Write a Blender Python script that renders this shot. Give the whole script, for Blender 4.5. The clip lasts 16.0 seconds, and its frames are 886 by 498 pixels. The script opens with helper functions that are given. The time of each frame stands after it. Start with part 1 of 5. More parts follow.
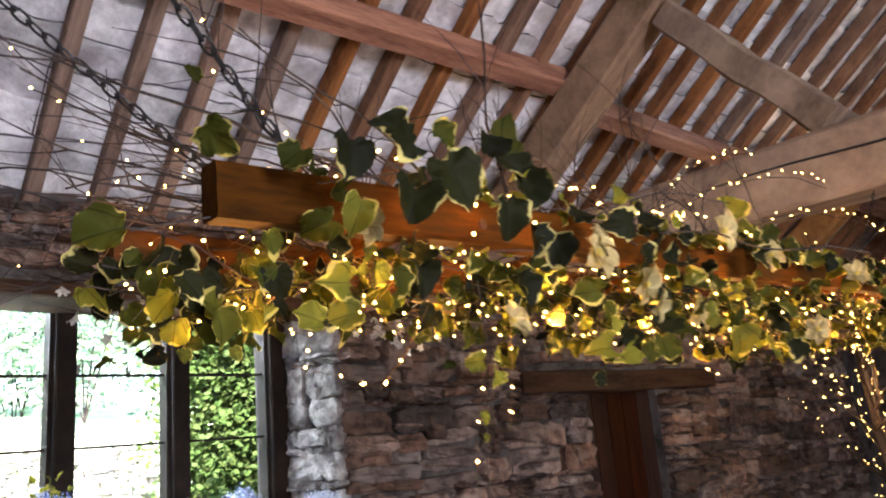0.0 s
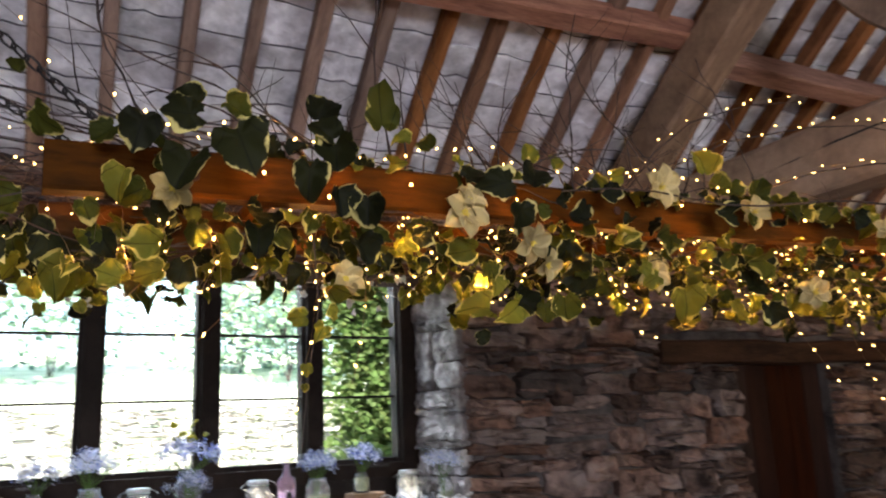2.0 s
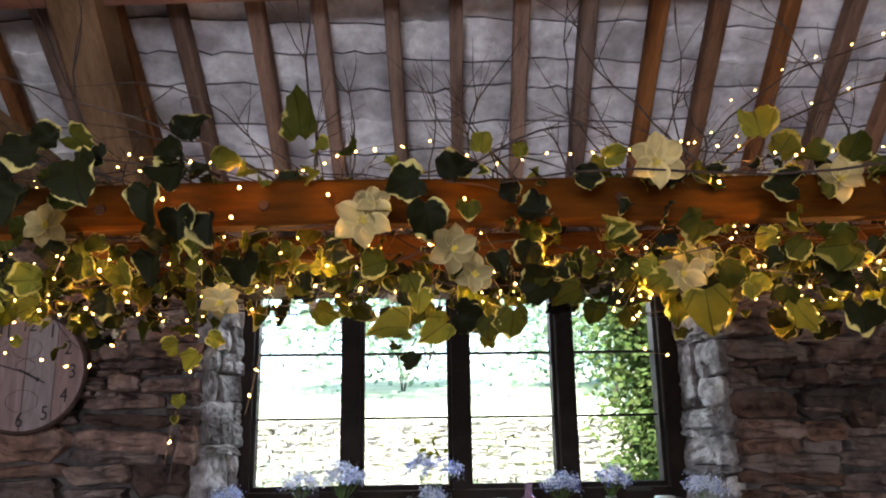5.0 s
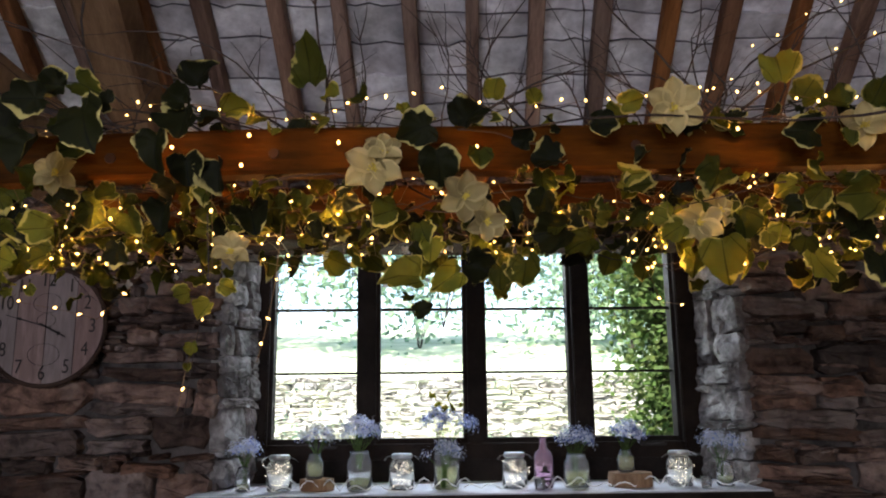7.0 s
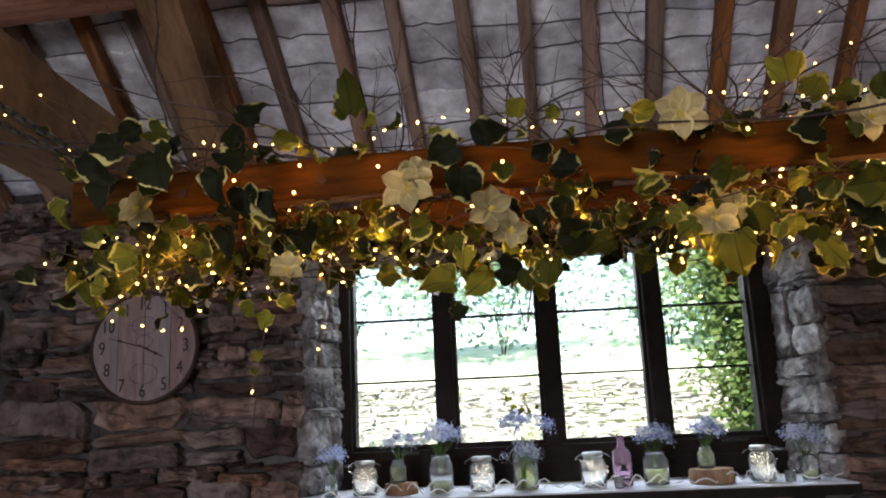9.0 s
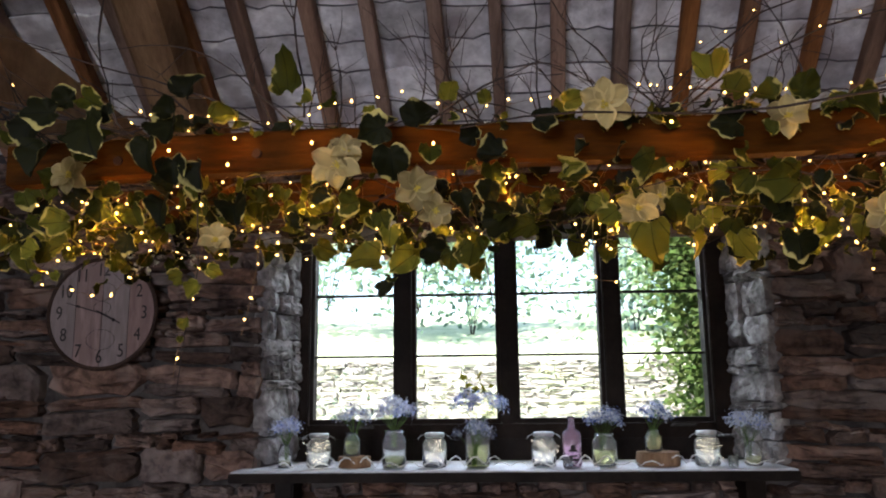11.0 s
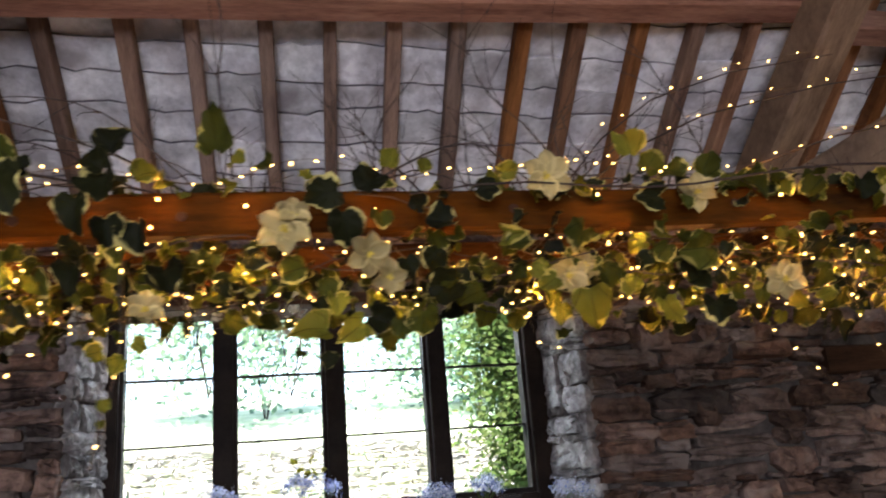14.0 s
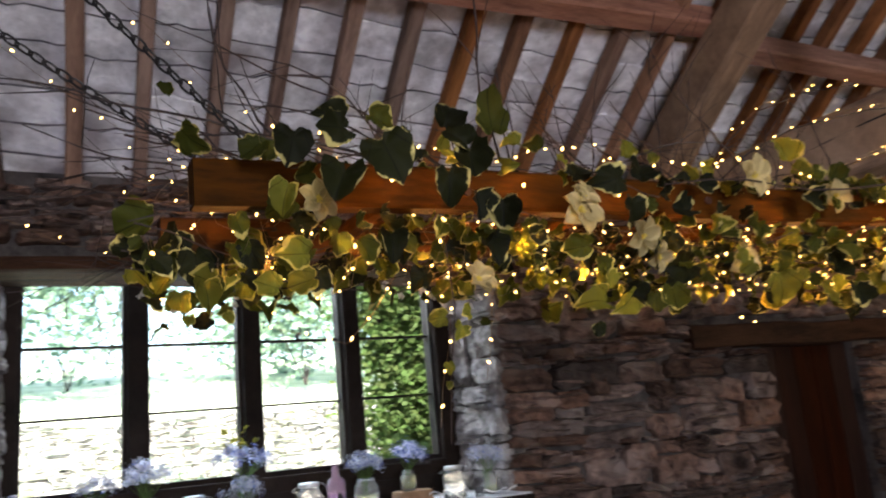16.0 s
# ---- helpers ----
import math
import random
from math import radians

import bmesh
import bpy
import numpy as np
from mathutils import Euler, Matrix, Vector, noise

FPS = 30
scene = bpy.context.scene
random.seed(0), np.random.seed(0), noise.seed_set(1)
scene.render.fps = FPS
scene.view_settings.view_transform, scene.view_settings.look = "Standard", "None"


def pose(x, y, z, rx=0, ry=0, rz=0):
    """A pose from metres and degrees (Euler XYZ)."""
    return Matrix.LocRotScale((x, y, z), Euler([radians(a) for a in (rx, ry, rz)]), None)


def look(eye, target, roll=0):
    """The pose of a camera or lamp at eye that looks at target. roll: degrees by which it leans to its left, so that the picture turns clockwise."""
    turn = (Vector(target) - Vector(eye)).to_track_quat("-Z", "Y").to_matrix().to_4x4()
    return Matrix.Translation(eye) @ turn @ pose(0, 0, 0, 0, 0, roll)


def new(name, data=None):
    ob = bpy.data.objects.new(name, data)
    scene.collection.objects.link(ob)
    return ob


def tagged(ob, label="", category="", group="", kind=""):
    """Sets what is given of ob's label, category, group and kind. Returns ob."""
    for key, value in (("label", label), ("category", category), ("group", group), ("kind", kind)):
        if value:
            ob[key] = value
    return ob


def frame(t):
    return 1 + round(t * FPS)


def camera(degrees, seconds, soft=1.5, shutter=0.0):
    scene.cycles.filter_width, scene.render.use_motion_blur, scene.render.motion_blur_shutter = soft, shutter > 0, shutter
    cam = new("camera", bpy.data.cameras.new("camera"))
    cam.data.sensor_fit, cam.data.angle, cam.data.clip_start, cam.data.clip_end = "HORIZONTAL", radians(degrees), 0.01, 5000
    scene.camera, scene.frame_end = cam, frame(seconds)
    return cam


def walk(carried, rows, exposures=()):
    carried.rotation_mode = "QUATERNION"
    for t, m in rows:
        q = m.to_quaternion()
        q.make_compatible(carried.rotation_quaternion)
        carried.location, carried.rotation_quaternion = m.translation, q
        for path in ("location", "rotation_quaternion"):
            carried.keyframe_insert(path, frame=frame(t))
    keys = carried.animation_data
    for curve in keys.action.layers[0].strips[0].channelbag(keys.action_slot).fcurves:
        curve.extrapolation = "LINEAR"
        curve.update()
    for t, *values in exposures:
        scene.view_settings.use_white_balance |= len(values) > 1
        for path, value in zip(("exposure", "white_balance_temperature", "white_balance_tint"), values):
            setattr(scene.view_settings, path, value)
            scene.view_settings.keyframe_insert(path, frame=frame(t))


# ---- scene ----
cam = camera(58.3, 16.0, 2.0, 0.45)
PATH = [
    (0, (0.169, 0.119, 1.647), (1.496, 1.527, 2.126), -5.1),
    (0.5, (0.140, -0.006, 1.620), (1.443, 1.440, 2.047), -6.0),
    (1, (0.195, -0.044, 1.613), (1.463, 1.442, 2.002), -5.9),
    (1.5, (0.301, -0.056, 1.612), (1.457, 1.514, 2.021), -4.0),
    (2, (0.417, -0.082, 1.613), (1.331, 1.632, 2.049), -2.5),
    (2.5, (0.519, -0.107, 1.620), (1.197, 1.697, 2.113), -1.7),
    (3, (0.615, -0.068, 1.620), (1.188, 1.769, 2.119), -2.1),
    (3.5, (0.692, -0.052, 1.621), (1.131, 1.819, 2.123), -2.7),
    (4, (0.780, -0.095, 1.620), (0.983, 1.811, 2.129), -2.0),
    (4.5, (0.813, -0.104, 1.619), (0.943, 1.807, 2.126), -1.6),
    (4.7, (0.817, -0.095, 1.623), (0.920, 1.819, 2.126), -1.2),
    (6.8, (0.827, -0.082, 1.615), (0.883, 1.879, 2.005), -0.4),
    (7, (0.825, -0.081, 1.616), (0.87, 1.88, 2.008), -0.6),
    (7.5, (0.84, -0.076, 1.62), (0.877, 1.885, 2.011), -0.4),
    (8, (0.86, -0.079, 1.618), (0.962, 1.877, 2.023), -2.6),
    (8.5, (0.863, -0.137, 1.606), (0.701, 1.811, 2.029), -2.9),
    (11, (0.92, -0.167, 1.596), (0.819, 1.797, 1.958), -0.6),
    (11.5, (0.88, -0.141, 1.604), (0.765, 1.823, 1.968), -1.3),
    (12, (0.866, -0.132, 1.625), (0.739, 1.822, 2.033), -2.2),
    (12.5, (0.884, -0.117, 1.62), (0.988, 1.821, 2.101), -0.1),
    (13, (0.918, -0.116, 1.62), (1.202, 1.784, 2.178), 0.5),
    (13.2, (0.916, -0.12, 1.616), (1.195, 1.778, 2.183), 0.6),
    (13.5, (0.88, -0.12, 1.608), (1.175, 1.775, 2.177), -0.3),
    (14, (0.766, -0.14, 1.593), (1.202, 1.737, 2.129), -4.4),
    (14.5, (0.644, -0.121, 1.592), (1.082, 1.771, 2.067), -4.0),
    (15, (0.52, -0.062, 1.595), (1.029, 1.814, 2.063), -4.0),
    (15.5, (0.398, -0.053, 1.605), (1.067, 1.776, 2.06), -4.2),
    (16, (0.301, -0.053, 1.617), (1.217, 1.672, 2.048), -5.2),
]
walk(cam, [(t, look(eye, target, roll)) for t, eye, target, roll in PATH],
     exposures=[(0, 3.4), (1.5, 2.75), (3.5, 2.6), (4.7, 2.53), (6.8, 1.85), (8.6, 2.15), (11, 1.95), (12.0, 1.98), (13, 2.5), (13.6, 2.57), (14.5, 2.4), (16, 2.5)])

# ---- world and light ----
world = bpy.data.worlds.new("world")
scene.world = world
world.use_nodes = True
wn = world.node_tree.nodes
sky = wn.new("ShaderNodeTexSky")
sky.sky_type, sky.sun_disc = "NISHITA", False
sky.sun_elevation, sky.sun_rotation = radians(48), radians(200)
wn["Background"].inputs["Strength"].default_value = 0.15
world.node_tree.links.new(sky.outputs[0], wn["Background"].inputs["Color"])
sun = new("sun", bpy.data.lights.new("sun", "SUN"))
sun.data.energy, sun.data.angle, sun.data.color = 4.3, radians(0.6), (1, 0.95, 0.86)
sun.matrix_world = look((-3, -8, 11), (0, 0, 0))
# area lamps standing in for light from two assumed, unseen windows behind
for wx, watts in ((0.0, 25), (2.6, 0.9)):
    day = new("daylight_fill", bpy.data.lights.new("daylight_fill", "AREA"))
    day.data.shape, day.data.size, day.data.size_y = "RECTANGLE", 1.3, 1.1
    day.data.energy, day.data.color = watts, (0.83, 0.82, 1.0)
    day.matrix_world = look((wx, -3.1, 1.75), (wx + 0.2, 2.2, 2.7))

# added lamp, unseen above the window head, strengthens the sky light on the shelf
day = new("daylight_fill", bpy.data.lights.new("daylight_fill", "AREA"))
day.data.shape, day.data.size, day.data.size_y = "RECTANGLE", 1.5, 0.3
day.data.energy, day.data.color = 8, (0.80, 0.88, 1.0)
day.matrix_world = look((1.02, 3.22, 2.40), (1.02, 2.60, 1.45))


# ---- materials ----
def material(name, dark, light, scale=6.0, rough=0.8, bump=0.3, fine=60.0, spread=0.25, metal=0.0, stain=None, coords="world", stretch=(1, 1, 1), island=False):
    """Two scales of noise between two colours, a shade of its own for each piece, and fine relief."""
    m = bpy.data.materials.new(name)
    m.use_nodes = True
    n, l = m.node_tree.nodes, m.node_tree.links
    bsdf = n["Principled BSDF"]
    src = n.new("ShaderNodeNewGeometry").outputs["Position"] if coords == "world" else n.new("ShaderNodeTexCoord").outputs["Object"]
    mp = n.new("ShaderNodeMapping")
    mp.inputs["Scale"].default_value = stretch
    l.new(src, mp.inputs["Vector"])
    big, small = n.new("ShaderNodeTexNoise"), n.new("ShaderNodeTexNoise")
    for tex, sc in ((big, scale), (small, fine)):
        tex.inputs["Scale"].default_value = sc
        tex.inputs["Detail"].default_value = 5
        tex.inputs["Roughness"].default_value = 0.62
        l.new(mp.outputs[0], tex.inputs["Vector"])
    add = n.new("ShaderNodeMath")
    add.operation = "MULTIPLY_ADD"
    add.inputs[1].default_value = 0.35
    l.new(small.outputs["Fac"], add.inputs[0])
    l.new(big.outputs["Fac"], add.inputs[2])
    ramp = n.new("ShaderNodeValToRGB")
    ramp.color_ramp.elements[0].position, ramp.color_ramp.elements[1].position = 0.48, 0.88
    ramp.color_ramp.elements[0].color, ramp.color_ramp.elements[1].color = (*dark, 1), (*light, 1)
    l.new(add.outputs[0], ramp.inputs[0])
    out = ramp.outputs[0]
    if stain:
        st = n.new("ShaderNodeTexNoise")
        st.inputs["Scale"].default_value, st.inputs["Detail"].default_value = scale * 0.6, 6
        off = n.new("ShaderNodeVectorMath")
        off.inputs[1].default_value = (7.3, 2.1, 4.4)
        l.new(mp.outputs[0], off.inputs[0])
        l.new(off.outputs[0], st.inputs["Vector"])
        r2 = n.new("ShaderNodeValToRGB")
        r2.color_ramp.elements[0].position, r2.color_ramp.elements[1].position = 0.5, 0.66
        l.new(st.outputs["Fac"], r2.inputs[0])
        mix = n.new("ShaderNodeMix")
        mix.data_type = "RGBA"
        l.new(r2.outputs[0], mix.inputs["Factor"])
        l.new(out, mix.inputs["A"])
        mix.inputs["B"].default_value = (*stain, 1)
        out = mix.outputs["Result"]
    hsv = n.new("ShaderNodeHueSaturation")
    rnd = n.new("ShaderNodeNewGeometry").outputs["Random Per Island"] if island else n.new("ShaderNodeObjectInfo").outputs["Random"]
    rng = n.new("ShaderNodeMapRange")
    rng.inputs["To Min"].default_value, rng.inputs["To Max"].default_value = 1 - spread, 1 + spread
    l.new(rnd, rng.inputs["Value"])
    l.new(rng.outputs[0], hsv.inputs["Value"])
    rng2 = n.new("ShaderNodeMapRange")
    rng2.inputs["To Min"].default_value, rng2.inputs["To Max"].default_value = 0.7, 1.4
    w = n.new("ShaderNodeMath")
    w.operation = "PINGPONG"
    w.inputs[1].default_value = 0.21
    l.new(rnd, w.inputs[0])
    rng2.inputs["From Max"].default_value = 0.21
    l.new(w.outputs[0], rng2.inputs["Value"])
    l.new(rng2.outputs[0], hsv.inputs["Saturation"])
    l.new(out, hsv.inputs["Color"])
    l.new(hsv.outputs[0], bsdf.inputs["Base Color"])
    bsdf.inputs["Roughness"].default_value, bsdf.inputs["Metallic"].default_value = rough, metal
    if bump:
        b = n.new("ShaderNodeBump")
        b.inputs["Strength"].default_value, b.inputs["Distance"].default_value = bump, 0.01
        l.new(add.outputs[0], b.inputs["Height"])
        l.new(b.outputs[0], bsdf.inputs["Normal"])
    return m


def plain(name, colour, rough=0.5, metal=0.0, transmission=0.0, emit=0.0, ior=1.45, alpha=1.0):
    m = bpy.data.materials.new(name)
    m.use_nodes = True
    b = m.node_tree.nodes["Principled BSDF"]
    b.inputs["Base Color"].default_value = (*colour, 1)
    b.inputs["Roughness"].default_value, b.inputs["Metallic"].default_value = rough, metal
    b.inputs["Transmission Weight"].default_value, b.inputs["IOR"].default_value = transmission, ior
    b.inputs["Alpha"].default_value = alpha
    if emit:
        b.inputs["Emission Color"].default_value, b.inputs["Emission Strength"].default_value = (*colour, 1), emit
    return m


def leaf_material(name, green, cream, edge=0.62, thin=0.45, veins=False):
    """A leaf with a pale uneven margin and pale veins, that lets some light through."""
    m = bpy.data.materials.new(name)
    m.use_nodes = True
    n, l = m.node_tree.nodes, m.node_tree.links
    b = n["Principled BSDF"]
    at = n.new("ShaderNodeAttribute")
    at.attribute_name = "rim"
    noi = n.new("ShaderNodeTexNoise")
    noi.inputs["Scale"].default_value, noi.inputs["Detail"].default_value = 46, 5
    l.new(n.new("ShaderNodeNewGeometry").outputs["Position"], noi.inputs["Vector"])
    sm = n.new("ShaderNodeMath")
    sm.operation = "MULTIPLY_ADD"
    sm.inputs[1].default_value = 0.55
    half = n.new("ShaderNodeMath")
    half.operation = "MULTIPLY"
    half.inputs[1].default_value = 0.8
    l.new(noi.outputs["Fac"], half.inputs[0])
    l.new(at.outputs["Fac"], sm.inputs[0])
    l.new(half.outputs[0], sm.inputs[2])
    ramp = n.new("ShaderNodeValToRGB")
    ramp.color_ramp.elements[0].position, ramp.color_ramp.elements[1].position = edge, edge + 0.05
    l.new(sm.outputs[0], ramp.inputs[0])
    tone = n.new("ShaderNodeMix")
    tone.data_type = "RGBA"
    tone.inputs["A"].default_value = (*[c * 0.55 for c in green], 1)
    tone.inputs["B"].default_value = (*green, 1)
    l.new(noi.outputs["Fac"], tone.inputs["Factor"])
    blade = tone.outputs["Result"]
    if veins:
        # main veins fanning out from the stalk
        xyz = n.new("ShaderNodeSeparateXYZ")
        l.new(n.new("ShaderNodeTexCoord").outputs["Object"], xyz.inputs[0])
        fan, wide, wave, size = [n.new("ShaderNodeMath") for _ in range(4)]
        fan.operation, wide.operation, wave.operation, size.operation = "ARCTAN2", "MULTIPLY", "SINE", "ABSOLUTE"
        l.new(xyz.outputs["X"], fan.inputs[0])
        l.new(xyz.outputs["Y"], fan.inputs[1])
        l.new(fan.outputs[0], wide.inputs[0])
        wide.inputs[1].default_value = 5.6
        l.new(wide.outputs[0], wave.inputs[0])
        l.new(wave.outputs[0], size.inputs[0])
        line = n.new("ShaderNodeValToRGB")
        line.color_ramp.elements[0].position, line.color_ramp.elements[1].position = 0.05, 0.17
        line.color_ramp.elements[0].color, line.color_ramp.elements[1].color = (0.4, 0.4, 0.4, 1), (1, 1, 1, 1)
        l.new(size.outputs[0], line.inputs[0])
        dim = n.new("ShaderNodeMix")
        dim.data_type, dim.blend_type = "RGBA", "MULTIPLY"
        dim.inputs["Factor"].default_value = 1.0
        l.new(blade, dim.inputs["A"])
        l.new(line.outputs[0], dim.inputs["B"])
        blade = dim.outputs["Result"]
    mix = n.new("ShaderNodeMix")
    mix.data_type = "RGBA"
    l.new(ramp.outputs[0], mix.inputs["Factor"])
    l.new(blade, mix.inputs["A"])
    mix.inputs["B"].default_value = (*cream, 1)
    hsv = n.new("ShaderNodeHueSaturation")
    rng = n.new("ShaderNodeMapRange")
    rng.inputs["To Min"].default_value, rng.inputs["To Max"].default_value = 0.6, 1.35
    l.new(n.new("ShaderNodeObjectInfo").outputs["Random"], rng.inputs["Value"])
    l.new(rng.outputs[0], hsv.inputs["Value"])
    l.new(mix.outputs["Result"], hsv.inputs["Color"])
    l.new(hsv.outputs[0], b.inputs["Base Color"])
    b.inputs["Roughness"].default_value = 0.7
    b.inputs["Specular IOR Level"].default_value = 0.12
    tr = n.new("ShaderNodeBsdfTranslucent")
    l.new(hsv.outputs[0], tr.inputs["Color"])
    ms = n.new("ShaderNodeMixShader")
    ms.inputs[0].default_value = thin
    l.new(b.outputs[0], ms.inputs[1])
    l.new(tr.outputs[0], ms.inputs[2])
    l.new(ms.outputs[0], n["Material Output"].inputs["Surface"])
    return m


STONE = material("field stone", (0.033, 0.023, 0.020), (0.215, 0.146, 0.118), 13, 0.85, 1.8, 48, 0.62, stain=(0.185, 0.145, 0.126))
MORTAR = material("old lime mortar", (0.022, 0.019, 0.018), (0.12, 0.105, 0.098), 8, 0.95, 0.7, 80, 0.05)
LIMED = material("whitewashed stone", (0.085, 0.077, 0.075), (0.34, 0.325, 0.315), 20, 0.9, 1.4, 70, 0.32, stain=(0.10, 0.088, 0.083))
SLATE = material("lime-washed slate underside", (0.40, 0.385, 0.40), (0.97, 0.96, 0.98), 9, 0.9, 1.8, 34, 0.22, stain=(0.36, 0.33, 0.335), island=True)
# unwashed slate edges, with the shadow line of each course in their colour
EDGESHADE = material("bare slate edge dark as joint shade", (0.035, 0.032, 0.036), (0.20, 0.185, 0.19), 20, 0.9, 0.8, 60, 0.3, island=True)
RAFTER = material("rough sawn rafter wood", (0.10, 0.052, 0.034), (0.30, 0.17, 0.11), 5, 0.8, 0.5, 45, 0.25, stretch=(6, 0.8, 0.8))
PURLIN = material("red-brown purlin wood", (0.17, 0.055, 0.026), (0.42, 0.165, 0.08), 5, 0.72, 0.4, 40, 0.1, stretch=(0.6, 5, 5))
OAK = material("pale weathered oak", (0.125, 0.074, 0.043), (0.34, 0.215, 0.128), 4, 0.8, 0.5, 40, 0.1, stretch=(5, 1, 1))
BLACKWOOD = material("dark stained window wood", (0.006, 0.004, 0.003), (0.020, 0.014, 0.011), 8, 0.65, 0.2, 60, 0.1)
LINTEL = material("dark oak lintel", (0.018, 0.011, 0.008), (0.065, 0.037, 0.025), 5, 0.8, 0.5, 40, 0.1, stretch=(0.7, 4, 4))
DOORWOOD = material("dark red-brown door boards", (0.009, 0.0035, 0.0025), (0.026, 0.010, 0.0065), 5, 0.6, 0.3, 40, 0.15, stretch=(5, 5, 0.6))
RAILWOOD = material("varnished pine rail", (0.009, 0.0036, 0.0012), (0.075, 0.029, 0.008), 7, 0.8, 0.35, 50, 0.2, stretch=(0.7, 4, 4))
RAILWOOD.node_tree.nodes["Principled BSDF"].inputs["Specular IOR Level"].default_value = 0.08
# the window's bright reflection on the shelf is put into this pale colour
SLABTOP = material("slate shelf with window glare in it", (0.42, 0.44, 0.48), (0.66, 0.68, 0.72), 9, 0.45, 0.25, 60, 0.05)
TWIG = material("dark birch twig", (0.010, 0.006, 0.005), (0.034, 0.018, 0.013), 20, 0.8, 0.2, 90, 0.3)
IRON = plain("black iron", (0.03, 0.028, 0.027), 0.5, 0.8)
WIRE = plain("thin copper-coloured lamp wire", (0.16, 0.09, 0.04), 0.4, 0.6)
BULB = plain("warm light bulb", (1.0, 0.56, 0.15), 0.4, emit=2.4)
BULB.cycles.emission_sampling = "NONE"
COOL = plain("cool white bulb", (1.0, 0.86, 0.62), 0.4, emit=3.5)
COOL.cycles.emission_sampling = "NONE"
GLASS = plain("clear glass", (0.96, 0.98, 0.98), 0.02, transmission=0.93, ior=1.4)
PINK = plain("pale pink glass", (0.93, 0.72, 0.86), 0.06, transmission=0.9)
PANE = plain("window glass", (1, 1, 1), 0.0, transmission=1.0, ior=1.02)
WATER = plain("yellowish water", (0.75, 0.78, 0.32), 0.05, transmission=0.7, ior=1.33)
LID = plain("galvanised lid", (0.5, 0.5, 0.48), 0.35, 0.9)
for m in (STONE, MORTAR, LIMED, SLATE, RAFTER, PURLIN, OAK, LINTEL, DOORWOOD, BLACKWOOD):
    m.node_tree.nodes["Principled BSDF"].inputs["Specular IOR Level"].default_value = 0.12
# near-black holds the shade of backlit leaves, yellow-green the light on lit ones
LEAVES = [leaf_material("ivy leaf darkened as backlit", (0.011, 0.012, 0.002), (0.44, 0.37, 0.13), 0.94, 0.12, True),
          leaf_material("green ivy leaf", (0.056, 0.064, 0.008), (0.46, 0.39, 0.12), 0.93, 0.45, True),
          leaf_material("yellow-green ivy leaf tinted as lit", (0.175, 0.175, 0.022), (0.50, 0.41, 0.10), 0.92, 0.5, True)]
PETAL = leaf_material("cream petal", (0.48, 0.38, 0.17), (0.52, 0.42, 0.20), 0.8, 0.35)
BLOSSOM = leaf_material("white blossom petal", (0.72, 0.66, 0.62), (0.8, 0.76, 0.72), 0.5, 0.3)
YELLOW = plain("yellow stamen", (0.6, 0.45, 0.06), 0.7)


# ---- mesh helpers ----
def thing(name, label, category, group="", kind="", at=(0, 0, 0)):
    e = new(name)
    e.empty_display_size = 0.05
    e.location = at
    return tagged(e, label, category, group, kind)


def link(name, me, mat, parent=None, label=""):
    if mat is not None and not me.materials:
        me.materials.append(mat)
    ob = new(name, me)
    if parent is not None:
        ob.parent = parent
    if label:
        ob["label"] = label
    return ob


def part(name, bm, mat, parent=None, label="", smooth=False):
    me = bpy.data.meshes.new(name)
    if smooth:
        for f in bm.faces:
            f.smooth = True
    bm.to_mesh(me)
    bm.free()
    return link(name, me, mat, parent, label)


def box(bm, x0, y0, z0, x1, y1, z1, bevel=0.0):
    m = Matrix.Translation(((x0 + x1) / 2, (y0 + y1) / 2, (z0 + z1) / 2)) @ Matrix.Diagonal((x1 - x0, y1 - y0, z1 - z0, 1))
    made = bmesh.ops.create_cube(bm, size=1, matrix=m)["verts"]
    if bevel:
        edges = list({e for v in made for e in v.link_edges})
        bmesh.ops.bevel(bm, geom=edges, offset=bevel, segments=2, affect="EDGES")
    return made


def boxes(*specs, bevel=0.0):
    bm = bmesh.new()
    for s in specs:
        box(bm, *s, bevel=bevel)
    return bm


def prism(bm, outline, z0, z1):
    low = [bm.verts.new((x, y, z0)) for x, y in outline]
    top = [bm.verts.new((x, y, z1)) for x, y in outline]
    n = len(outline)
    for i in range(n):
        bm.faces.new((low[i], low[(i + 1) % n], top[(i + 1) % n], top[i]))
    bm.faces.new(top)
    bm.faces.new(low[::-1])


